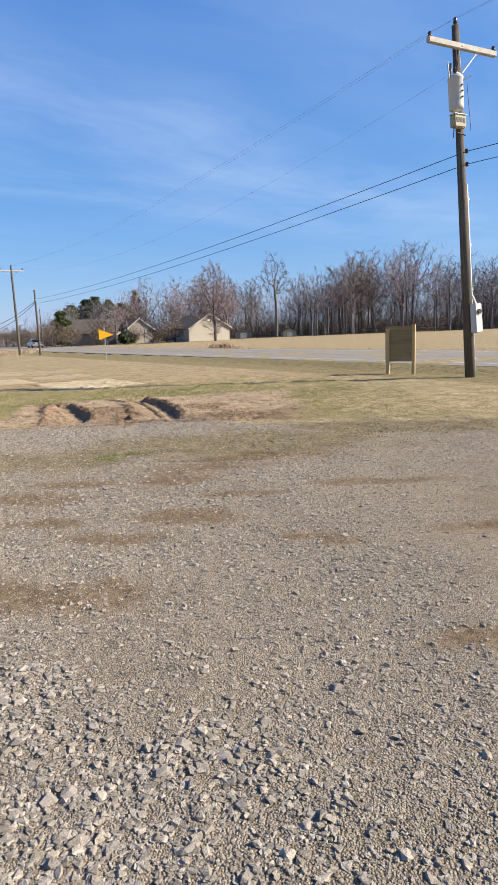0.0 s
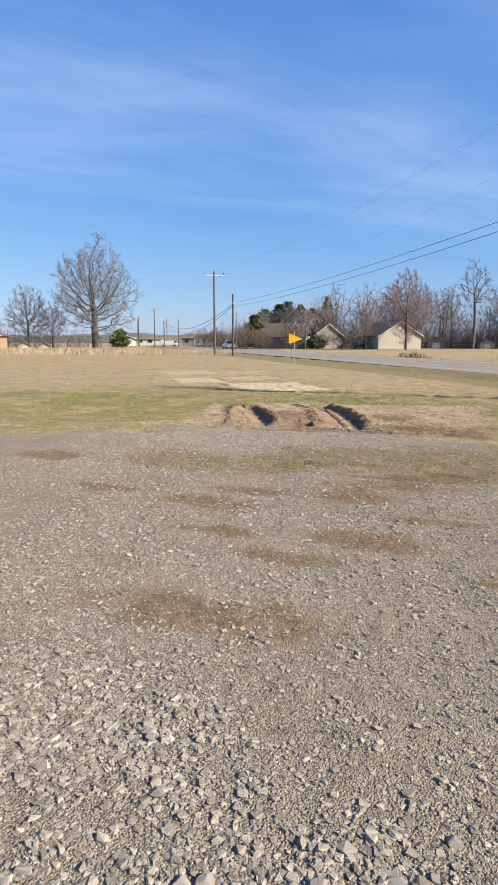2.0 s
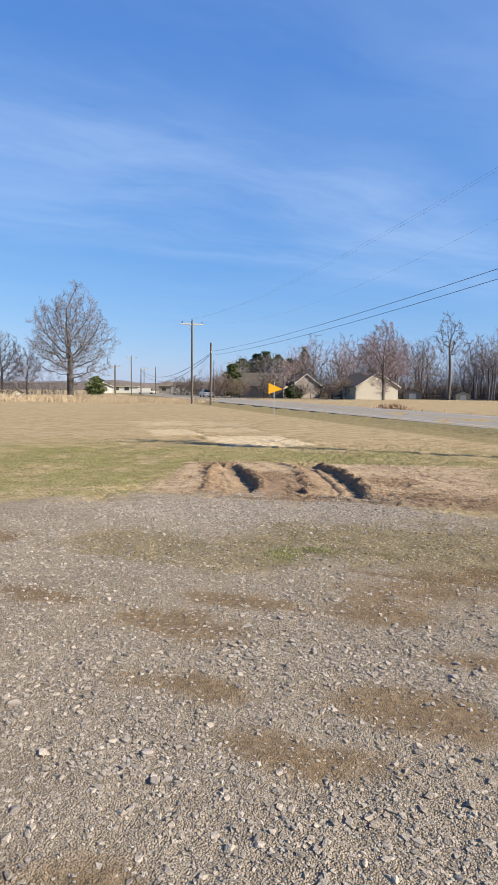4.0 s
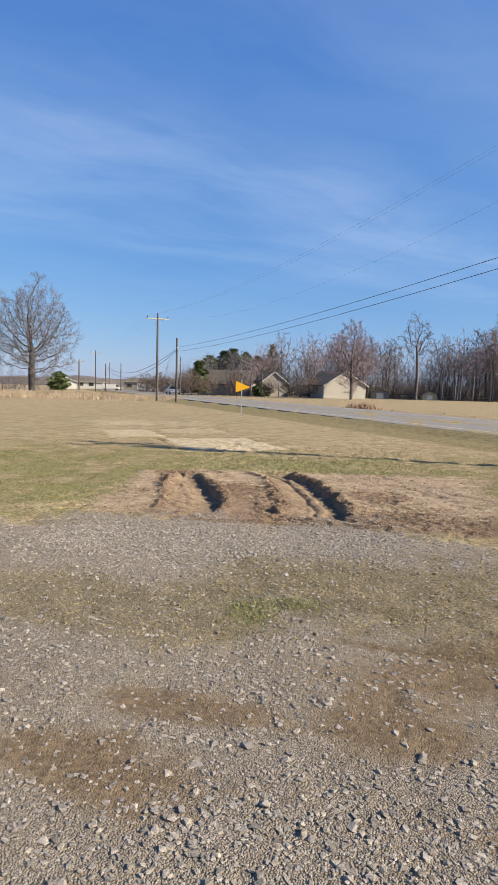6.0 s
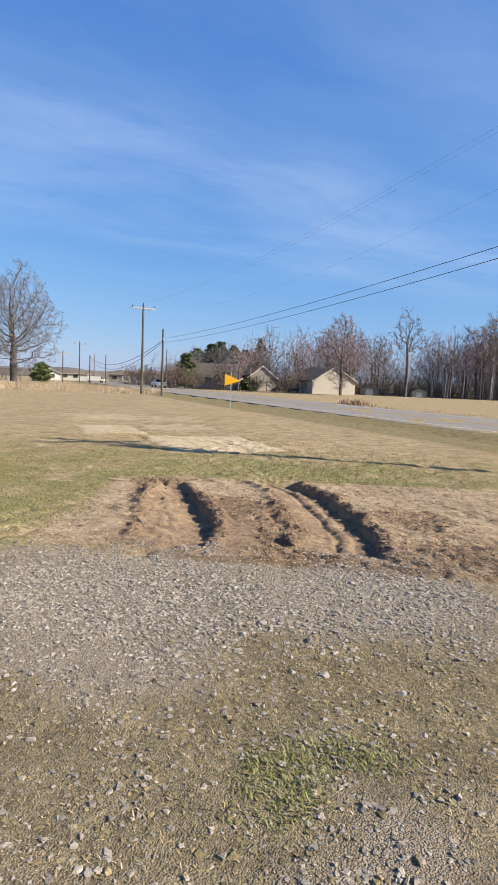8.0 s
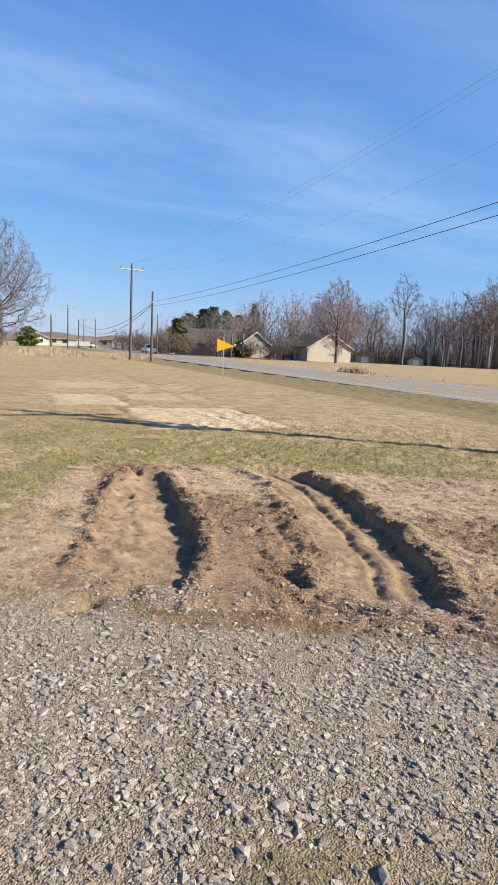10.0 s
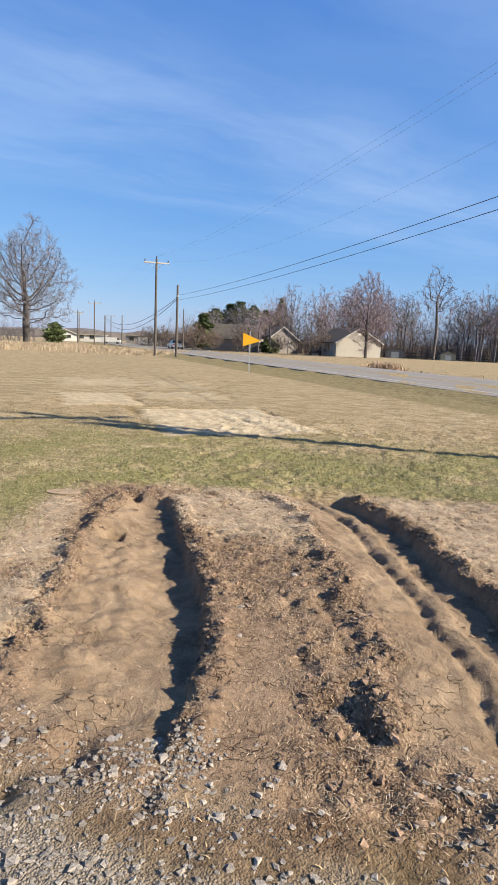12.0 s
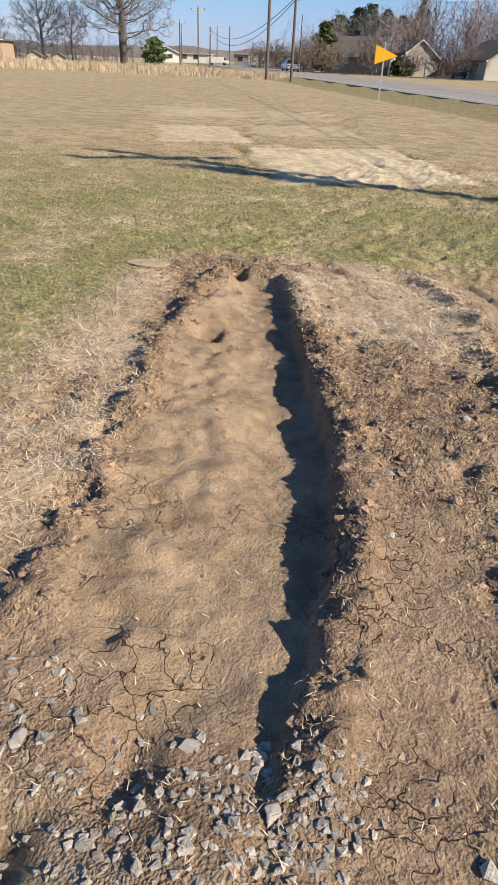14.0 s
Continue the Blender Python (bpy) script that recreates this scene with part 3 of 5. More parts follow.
def rod(a, b, r0, r1=None, sides=10, bm=None):
    bm = bm or bmesh.new()
    a, b = Vector(a), Vector(b)
    d = b - a
    m = Matrix.Translation((a + b) / 2) @ d.to_track_quat("Z", "Y").to_matrix().to_4x4()
    bmesh.ops.create_cone(bm, cap_ends=True, segments=sides, radius1=r0, radius2=r0 if r1 is None else r1, depth=d.length, matrix=m)
    return bm


def lathe(profile, at=(0, 0, 0), sides=20, bm=None):
    """A turned body from (radius, height) pairs."""
    bm = bm or bmesh.new()
    rings = [[bm.verts.new((at[0] + r * math.cos(2 * math.pi * k / sides), at[1] + r * math.sin(2 * math.pi * k / sides), at[2] + z)) for k in range(sides)] for r, z in profile]
    for p, q in zip(rings, rings[1:]):
        for k in range(sides):
            bm.faces.new((p[k], p[(k + 1) % sides], q[(k + 1) % sides], q[k]))
    bm.faces.new(rings[0][::-1]); bm.faces.new(rings[-1])
    return bm


def prism(outline, depth, bm=None):
    """A plate: an outline in x and z, pushed back along y."""
    bm = bm or bmesh.new()
    f = [bm.verts.new((x, 0, z)) for x, z in outline]
    k = [bm.verts.new((x, depth, z)) for x, z in outline]
    bm.faces.new(f); bm.faces.new(k[::-1])
    for i in range(len(f)):
        j = (i + 1) % len(f)
        bm.faces.new((f[j], f[i], k[i], k[j]))
    bmesh.ops.recalc_face_normals(bm, faces=bm.faces)
    return bm


def cable(name, a, b, sag, r, label, mat="cable"):
    a, b = Vector(a), Vector(b)
    cv = bpy.data.curves.new(name, "CURVE")
    cv.dimensions, cv.bevel_depth, cv.bevel_resolution = "3D", r, 1
    sp = cv.splines.new("POLY")
    n = 28
    sp.points.add(n)
    for i in range(n + 1):
        w = i / n
        p = a.lerp(b, w) - Vector((0, 0, 4 * sag * w * (1 - w)))
        sp.points[i].co = (*p, 1)
    cv.materials.append(M[mat])
    return tagged(new(name, cv), label, "cable", "overhead wires")


def flat(p, along, across, z=0.0):
    return (p[0] + U[0] * along + N[0] * across, p[1] + U[1] * along + N[1] * across, z)


ROAD_TURN = math.degrees(math.atan2(N[1], N[0]))    # local x across the road, local y along it


# ---- the road ----
def strip(name, c0, c1, z, mat, label, thick=0.05, a0=-400, a1=900, parent=None):
    bm = bmesh.new()
    n = 40
    rows = []
    for i in range(n + 1):
        a = a0 + (a1 - a0) * i / n
        rows.append([bm.verts.new(flat((0, 0), a, c, h)) for c, h in ((c0, z - thick), (c0, z), (c1, z), (c1, z - thick))])
    for p, q in zip(rows, rows[1:]):
        for k in range(3):
            bm.faces.new((p[k], p[k + 1], q[k + 1], q[k]))
    bmesh.ops.recalc_face_normals(bm, faces=bm.faces)
    ob = part(name, bm, mat, parent, label)
    return ob


road = tagged(strip("road", ROAD_NEAR, ROAD_FAR, 0.07, M["asphalt"], "", 0.12), "worn grey two-lane asphalt road with painted lines", "road", kind="structure")
mid_c = (ROAD_NEAR + ROAD_FAR) / 2
for c, m, nm in ((ROAD_NEAR + 1.1, "paint", "edge_line"), (ROAD_FAR - 1.1, "paint", "edge_line"), (mid_c - .14, "paint_y", "centre_line"), (mid_c + .14, "paint_y", "centre_line")):
    strip(nm, c - .07, c + .07, 0.075, M[m], "", 0.005, parent=road)


# ---- utility poles ----
def crossarm(parent, z, x0, length, name="crossarm"):
    arm = part(name, box(x0 - length / 2, -.06, z - .06, x0 + length / 2, .06, z + .06, .012), M["arm"], parent, "bleached grey crossarm")
    return arm


def insulator(parent, x, y, z, s=1.0):
    part("insulator", lathe([(.02 * s, 0), (.02 * s, .05 * s), (.06 * s, .06 * s), (.065 * s, .10 * s), (.04 * s, .13 * s), (.055 * s, .16 * s), (.045 * s, .2 * s), (.015 * s, .22 * s)], (x, y, z), 10), M["porcelain"], parent, "dark glazed insulator", True)


def line_pole(at, top, arm=True, r=0.13, group="roadside utility poles"):
    p = thing("utility_pole", "weathered wooden utility pole beside the road", "utility pole", at, ROAD_TURN, group)
    part("pole", rod((0, 0, -.4), (0, 0, top), r, r * .72, 12), M["pole"], p)
    if arm:
        crossarm(p, top - .35, 0, 2.3)
        for x in (-1.05, 1.05):
            insulator(p, x, 0, top - .29)
        insulator(p, 0, 0, top)
        for s in (-1, 1):
            part("brace", rod((s * .6, .07, top - .4), (0, .12, top - .95), .012), M["steel"], p)
    else:
        part("bracket", box(-.05, -.2, top - 1.0, .05, -.1, top - .85, .01), M["steel"], p)
    return p


# the pole with the transformer, leaning a little towards the field
TP, LEAN = Vector((6.45, 18.02, 0)), Vector((-.061, .016, 1))
tp = thing("transformer_pole", "leaning wooden pole with transformer, meter box and conduit", "utility pole", TP, ROAD_TURN)
tp.matrix_world = Matrix.Translation(TP) @ LEAN.to_track_quat("Z", "Y").to_matrix().to_4x4() @ pose(0, 0, 0)
base = tp.matrix_world.inverted()
lx = (base.to_3x3() @ Vector((N[0], N[1], 0))).normalized()
tp.matrix_world = tp.matrix_world @ pose(0, 0, 0, 0, 0, math.degrees(math.atan2(lx.y, lx.x)))
part("pole", rod((0, 0, -.4), (0, 0, 9.15), .135, .095, 16), M["pole"], tp, "dark weathered pole", True)
arm = part("crossarm", box(-1.22, -.20, 8.51, 1.38, -.09, 8.65, .012), M["arm"], tp, "bleached grey crossarm")
part("bolt", rod((0, -.23, 8.58), (0, .14, 8.58), .015, sides=6), M["steel"], arm)
for x in (-1.14, 1.30):
    insulator(tp, x, -.145, 8.58, .9)
insulator(tp, 0, 0, 9.15, .9)
part("brace", rod((.5, -.21, 8.44), (.02, -.13, 7.95), .02), M["pipe"], tp, "pale flat brace")
part("brace", rod((-.16, -.21, 8.44), (-.02, -.13, 8.05), .014), M["steel"], tp)
tank = part("transformer", lathe([(.15, 0), (.185, .02), (.19, .10), (.19, .74), (.2, .75), (.2, .79), (.17, .83), (.06, .86)], (-.33, -.20, 6.98), 24), M["paint_grey"], tp, "light grey transformer can", True)
part("bushing", lathe([(.03, 0), (.045, .03), (.03, .06), (.045, .09), (.03, .12), (.04, .15), (.012, .2)], (-.33, -.20, 7.83), 10), M["porcelain"], tank)
part("hanger", box(-.16, -.15, 7.12, -.08, -.07, 7.24, .01), M["steel"], tank)
part("hanger", box(-.16, -.15, 7.55, -.08, -.07, 7.67, .01), M["steel"], tank)
for k in range(3):
    part("terminal", rod((-.33, -.38, 7.25 + .14 * k), (-.33, -.43, 7.25 + .14 * k), .02, sides=8), M["dark"], tank)
cut = part("fuse_cutout", rod((-.52, -.18, 7.78), (-.46, -.18, 8.1), .028, sides=8), M["porcelain"], tp, "dark fuse cutout on a bracket")
part("fuse_tube", rod((-.56, -.2, 7.72), (-.6, -.2, 8.12), .018, sides=8), M["steel"], cut)
part("bracket", rod((-.5, -.18, 7.95), (-.02, -.1, 7.95), .016, sides=6), M["steel"], cut)
plate = part("service_box", box(-.50, -.28, 6.56, -.06, -.10, 6.86, .02), M["vent"], tp, "tan metal box with dark slots")
part("lid", box(-.52, -.30, 6.862, -.04, -.09, 6.89, .008), M["paint_grey"], plate)
for k in range(3):
    part("slot", box(-.44 + .12 * k, -.292, 6.68, -.36 + .12 * k, -.282, 6.79), M["dark"], plate)
part("drip_loop", rod((-.5, -.2, 6.3), (-.47, -.22, 6.6), .012, sides=6), M["dark"], tp)
part("wire_clevis", lathe([(.02, 0), (.05, .02), (.035, .06), (.05, .10), (.02, .12)], (0, -.19, 5.95), 10), M["porcelain"], tp)
part("wire_clevis", lathe([(.02, 0), (.05, .02), (.035, .06), (.05, .10), (.02, .12)], (0, -.19, 5.62), 10), M["porcelain"], tp)
part("spacer_arm", rod((-.3, -.16, 6.45), (.02, -.16, 6.42), .02, sides=8), M["dark"], tp)
part("conduit", rod((.15, -.06, -.2), (.135, -.05, 5.2), .028, sides=12), M["pipe"], tp, "pale grey plastic conduit", True)
for z in (.5, 2.4, 3.6, 4.8):
    part("strap", box(.10, -.094, z, .18, -.088, z + .03), M["steel"], tp)
part("drop_wire", rod((.22, -.12, 7.75), (.30, -.12, 6.55), .008, sides=6), M["cable"], tp)
part("standoff", rod((.02, -.1, 7.78), (.42, -.1, 7.95), .014, sides=6), M["cable"], tp)
meter = part("meter_box", box(-.10, -.36, 1.22, .17, -.17, 2.02, .02), M["paint_grey"], tp, "light grey electric meter box")
part("meter_glass", rod((.035, -.40, 1.80), (.035, -.362, 1.80), .07, sides=20), M["glass"], meter)
part("hinge_rim", box(-.085, -.369, 1.25, .155, -.363, 1.60), M["pipe"], meter)
part("hub", rod((.10, -.22, 2.02), (.14, -.08, 2.25), .03, sides=10), M["pipe"], meter)

PB = (-21.26, 61.41, 0)
PA = (-23.9, 62.93, 0)
pole_b = line_pole(PB, 6.25, arm=False, r=.12)
pole_a = line_pole(PA, 8.65)
FAR_POLES = ((-58.9, 118.0, 8.1, True), (-69.6, 131.0, 6.9, True), (-57.2, 119.0, 5.6, False), (-64.5, 142.0, 6.7, False), (-92, 172, 8.2, True), (-85, 178, 8.0, True))
far = [line_pole((x, y, 0), h, a, .13) for x, y, h, a in FAR_POLES]
thin = line_pole((-34.5, 100.0, 0), 6.3, False, .09)


def world_at(ob, p):
    return ob.matrix_world @ Vector(p)


bpy.context.view_layer.update()
for k, (x, h) in enumerate(((-1.14, 8.76), (0, 9.34), (1.30, 8.76))):
    a = world_at(tp, (x, -.145 if x else 0, h))
    b = Vector(flat(PA, 0, (-1.05, 0, 1.05)[k], (8.58, 8.87, 8.58)[k]))
    cable("power_line", a, b, (1.05, 1.1, 1.9)[k], .0026, "thin bare power line strung between utility poles", "wire")
    cable("power_line", a, Vector(flat(TP, -60, x, 9.0)), .7, .0026, "thin bare power line strung between utility poles", "wire")
    cable("power_line", b, Vector((-58.9 + x, 118, 7.9)), .6, .0026, "thin bare power line strung between utility poles", "wire")
for z0, z1 in ((6.0, 5.36), (5.68, 4.96)):
    a = world_at(tp, (0, -.2, z0))
    cable("service_cable", a, Vector((*PB[:2], z1)), .42, .010, "thick black service cable strung between poles")
    cable("service_cable", a, Vector(flat(TP, -55, 1.2, z0 + .5)), .8, .010, "thick black service cable strung between poles")
for z1, z2, sg in ((5.2, 5.3, 1.9), (5.05, 4.9, 2.3)):
    cable("service_cable", Vector((*PB[:2], z1)), Vector((-57.2, 119.0, z2)), sg, .025, "thick black service cable sagging between poles")

# ---- the wooden notice board and the yellow pennant sign ----
sg = thing("wooden_sign", "back of a plywood notice board on two new lumber posts", "sign", (4.98, 20.22, 0), -26)
for x in (-.41, .41):
    part("post", box(x - .05, -.05, -.4, x + .05, .05, 1.53 if x > 0 else 1.42, .006), M["lumber"], sg, "pale new lumber post")
panel = part("panel", box(-.50, .055, .38, .38, .085, 1.49, .004), M["board"], sg, "brown plank panel")
for k in range(8):
    z = .385 + k * .139
    part("plank", box(-.495 + .004 * (k % 3), .032, z, .352, .054, z + .129, .004), M["board"], panel)

fl = thing("pennant_sign", "yellow pennant road sign on a thin steel post", "road sign", (-9.35, 39.9, 0), 14)
part("post", box(-.03, .0, -.4, .03, .03, 2.1, .004), M["steel"], fl, "thin galvanised post")
part("pennant", prism([(-.36, 1.32), (.55, 1.63), (-.36, 2.0)], -.012), M["yellow"], fl, "orange-yellow pennant sheet")


# ---- houses ----
def house(name, label, corner, width, length, eave, apex, walls, roofing, hip=0.0, openings=(), chimney=False):
    """Local x across the gable, local y back along the ridge; the gable end faces down the road."""
    h = thing(name, label, "house", (*corner, 0), ROAD_TURN)
    w2, ov = width / 2, .35
    slope = (apex - eave) / w2
    part("gable_wall", prism([(0, -.3), (width, -.3), (width, eave), (w2, apex), (0, eave)], .2), walls, h)
    part("side_wall", box(0, .2, -.3, .2, length, eave), walls, h)
    part("side_wall", box(width - .2, .2, -.3, width, length, eave), walls, h)
    part("rear_wall", box(.2, length - .2, -.3, width - .2, length, eave), walls, h)
    for s in (0, 1):
        bm = bmesh.new()
        e = -ov if s == 0 else width + ov
        ez = eave - ov * slope
        q = [(e, -ov, ez), (w2, -ov, apex), (w2, length + ov - hip, apex), (e, length + ov, ez)]
        top = [bm.verts.new((x, y, z + .14)) for x, y, z in q]
        low = [bm.verts.new((x, y, z + .01)) for x, y, z in q]
        bm.faces.new(top); bm.faces.new(low[::-1])
        for i in range(4):
            bm.faces.new((top[i], low[i], low[(i + 1) % 4], top[(i + 1) % 4]))
        bmesh.ops.recalc_face_normals(bm, faces=bm.faces)
        part("roof_slope", bm, roofing, h, "grey shingled roof slope")
    if hip:
        bm = bmesh.new()
        q = [(-ov, length + ov, eave - ov * slope + .14), (width + ov, length + ov, eave - ov * slope + .14), (w2, length + ov - hip, apex + .14)]
        bm.faces.new([bm.verts.new(p) for p in q])
        part("roof_hip", bm, roofing, h)
    for s in (0, 1):
        a = Vector((-ov if s == 0 else width + ov, -ov - .03, eave - ov * slope + .05))
        b = Vector((w2, -ov - .03, apex + .05))
        part("rake_board", rod(a, b, .09, sides=4), M["trim"], h, "white rake board")
    for side, kind, u, z, ww, hh in openings:
        if side == "gable":
            o = part(kind, box(u, -.06, z, u + ww, -.004, z + hh), M["trim"], h)
            part("pane" if kind == "window" else "door_panel", box(u + .08, -.075, z + .08, u + ww - .08, -.062, z + hh - .08), M["glass"] if kind == "window" else M["white"], o)
        else:
            o = part(kind, box(-.06, u, z, -.004, u + ww, z + hh), M["trim"], h)
            part("pane" if kind == "window" else "door_panel", box(-.075, u + .08, z + .08, -.062, u + ww - .08, z + hh - .08), M["glass"] if kind == "window" else M["white"], o)
    if chimney:
        part("chimney", box(w2 + .3, length * .6, apex - .8, w2 + .9, length * .6 + .6, apex + .7), M["brick"], h)
    return h


house("cream_house", "cream-sided house with grey shingled gable roof", (-12.2, 112.4), 8.4, 9.5, 2.35, 4.75, M["cream"], M["shingle"], 0,
      (("side", "window", 2.0, .9, 1.2, 1.1), ("side", "door", 4.4, .05, 1.0, 2.0), ("side", "window", 6.6, .9, 1.2, 1.1), ("gable", "vent", 3.95, 3.5, .5, .5)))
house("grey_house", "low dark grey house behind bare trees", (-25.2, 118.6), 6.0, 19, 2.4, 4.6, M["grey_wall"], M["shingle"], 0,
      (("side", "window", 2.5, .9, 1.4, 1.2), ("side", "door", 6, .05, 1.0, 2.0), ("side", "window", 9, .9, 1.6, 1.2), ("side", "window", 14, .9, 1.4, 1.2)), True)
wing = house("grey_house", "long low grey house with a dark roof behind brush", (-36.0, 121.0), 5.5, 10.0, 2.3, 4.7, M["grey_wall"], M["shingle"], 0)
wing.rotation_euler = (0, 0, radians(-90))
house("tan_brick_house", "tan brick house with a dark low roof", (-77.5, 79.5), 9.0, 9.0, 2.3, 3.0, M["brick"], M["shingle"], 0, (("gable", "window", 5.5, .9, 1.4, 1.2),))
house("white_gabled_house", "small white gabled house far across the field", (-93.5, 160.0), 6.5, 9, 1.9, 3.2, M["white"], M["shingle"], 0, (("gable", "window", 1.5, .8, 1.2, 1.0), ("gable", "window", 3.8, .8, 1.2, 1.0)))


def long_building(at, turn, length, depth, h, walls, label):
    b = thing("long_building", label, "building", (*at, 0), turn)
    part("wall", box(0, 0, -.3, length, depth, h), walls, b)
    part("roof", box(-.4, -.4, h + .002, length + .4, depth + .4, h + .22, .03), M["vent"], b, "dull grey flat roof")
    n = int(length / 3)
    for k in range(n):
        o = part("window", box(.8 + k * 3, -.05, .8, 2.3 + k * 3, -.003, 1.9), M["vent"], b)
        part("pane", box(.9 + k * 3, -.065, .9, 2.2 + k * 3, -.052, 1.8), M["glass"], o)
    return b


long_building((-75.5, 168), 12, 13, 8, 2.2, M["grey_wall"], "long low pale building far down the road")
long_building((-93, 172), 20, 8, 6, 1.9, M["white"], "long low white building far down the road")


def shed(at, turn, w, d, h, walls, label):
    s = thing("garden_shed", label, "shed", (*at, 0), turn, "outbuildings at the wood's edge")
    part("wall", prism([(0, 0), (w, 0), (w, h), (w / 2, h + .5), (0, h)], d), walls, s)
    for k in (0, 1):
        bm = bmesh.new()
        x0 = -.2 if k == 0 else w + .2
        q = [(x0, -.2, h - .1), (w / 2, -.2, h + .55), (w / 2, d + .2, h + .55), (x0, d + .2, h - .1)]
        a = [bm.verts.new((x, y, z + .08)) for x, y, z in q]; c = [bm.verts.new((x, y, z)) for x, y, z in q]
        bm.faces.new(a); bm.faces.new(c[::-1])
        for i in range(4):
            bm.faces.new((a[i], c[i], c[(i + 1) % 4], a[(i + 1) % 4]))
        bmesh.ops.recalc_face_normals(bm, faces=bm.faces)
        part("roof", bm, M["shingle"], s)
    part("door", box(w * .3, -.05, .02, w * .7, -.003, h * .85), M["trim"], s)


shed((-4.4, 126.6), 5, 3.4, 3.0, 1.3, M["grey_wall"], "low grey shed at the wood's edge")
shed((5.2, 124.6), 8, 2.7, 2.4, 1.1, M["vent"], "small pale shed with a dark roof")
shed((-69.5, 88.3), 30, 1.9, 1.6, .7, M["vent"], "small pale shed beyond the reeds")
shed((-66.8, 90.3), 30, 1.7, 1.6, .6, M["vent"], "small pale shed beyond the reeds")

# fence along the foot of the wood
fe = thing("rail_fence", "low dark wooden rail fence before the wood", "fence", (-6, 128.4, 0), -2)
for k in range(19):
    part("post", box(k * 3 - .06, -.06, -.3, k * 3 + .06, .06, 1.15), M["pole"], fe)
for z in (.45, .95):
    part("rail", box(0, -.09, z - .06, 54, -.062, z + .06), M["pole"], fe)


# ---- car ----
def wheel(parent, x, y):
    t = part("wheel", lathe([(.20, -.1), (.30, -.1), (.325, -.07), (.325, .07), (.30, .1), (.20, .1)], sides=20), M["dark"], parent)
    t.matrix_local = pose(x, y, .325, 0, 90, 0)
    part("rim", lathe([(.06, -.09), (.19, -.105), (.2, -.08), (.2, .08), (.19, .105), (.06, .09)], sides=14), M["steel"], t)


car = thing("parked_sedan", "silver-white sedan on the asphalt road", "car", (-38.2, 106.6, .072), math.degrees(math.atan2(U[1], U[0])) - 90)
side = [(-2.3, .32), (-2.34, .62), (-2.3, .86), (-1.55, .94), (1.25, .92), (2.1, .78), (2.32, .58), (2.3, .3)]
bm = bmesh.new()
rows = []
for x, k in ((-.88, .93), (-.84, 1.0), (.84, 1.0), (.88, .93)):
    rows.append([bm.verts.new((x, y, .3 + (z - .3) * k)) for y, z in side])
for p, q in zip(rows, rows[1:]):
    for i in range(len(side)):
        j = (i + 1) % len(side)
        bm.faces.new((p[i], p[j], q[j], q[i]))
bm.faces.new(rows[0]); bm.faces.new(rows[-1][::-1])
bmesh.ops.recalc_face_normals(bm, faces=bm.faces)
part("body", bm, M["car_paint"], car)
bm = bmesh.new()
cab = [(-1.6, .93), (-1.0, 1.40), (.1, 1.42), (1.1, .93)]
rows = [[bm.verts.new((x * (1 if z < 1 else .8), y, z)) for y, z in cab] for x in (-.80, .80)]
for i in range(4):
    j = (i + 1) % 4
    bm.faces.new((rows[0][i], rows[0][j], rows[1][j], rows[1][i]))
bm.faces.new(rows[0]); bm.faces.new(rows[1][::-1])
bmesh.ops.recalc_face_normals(bm, faces=bm.faces)
part("cabin_glass", bm, M["glass"], car, "dark windows")
part("roof_panel", box(-.64, -.98, 1.41, .64, .1, 1.45, .015), M["car_paint"], car)
for x in (-.80, .80):
    for y in (-1.42, 1.42):
        wheel(car, x, y)
for x in (-.68, .68):
    part("tail_lamp", box(x - .16, -2.37, .66, x + .16, -2.32, .8, .01), M["red"], car, "red tail lamp")
part("bumper", box(-.82, -2.40, .36, .82, -2.30, .55, .03), M["car_paint"], car)
part("number_plate", box(-.15, -2.412, .60, .15, -2.402, .70), M["white"], car)


def van(at, turn, l, h, mat, label, name="parked_van"):
    v = thing(name, label, "vehicle", (*at, 0), turn, "vehicles parked far off")
    part("body", box(-l / 2, -.95, .35, l / 2 - .9, .95, h, .1), mat, v)
    part("bonnet", box(l / 2 - .897, -.9, .35, l / 2, .9, h * .62, .1), mat, v)
    part("windscreen", box(l / 2 - .895, -.8, h * .63, l / 2 - .6, .8, h * .95, .05), M["glass"], v)
    for x in (-l / 2 + .8, l / 2 - .8):
        for y in (-.8, .8):
            t = part("wheel", lathe([(.15, -.1), (.32, -.09), (.32, .09), (.15, .1)], sides=14), M["dark"], v)
            t.matrix_local = pose(x, y, .32, 90, 0, 0)


van((-56.9, 140, 0)[:2], 20, 4.6, 1.9, M["white"], "white van parked by the far buildings")
van((-49.2, 143, 0)[:2], 20, 4.8, 1.7, M["white"], "white van parked by the far buildings")
van((-69.0, 146, 0)[:2], 20, 4.4, 1.5, M["white"], "white car parked by the far buildings", "parked_car")
van((-15.8, 114.2, 0)[:2], 110, 1.9, .85, M["dark"], "black vehicle parked beside the cream house", "parked_truck")


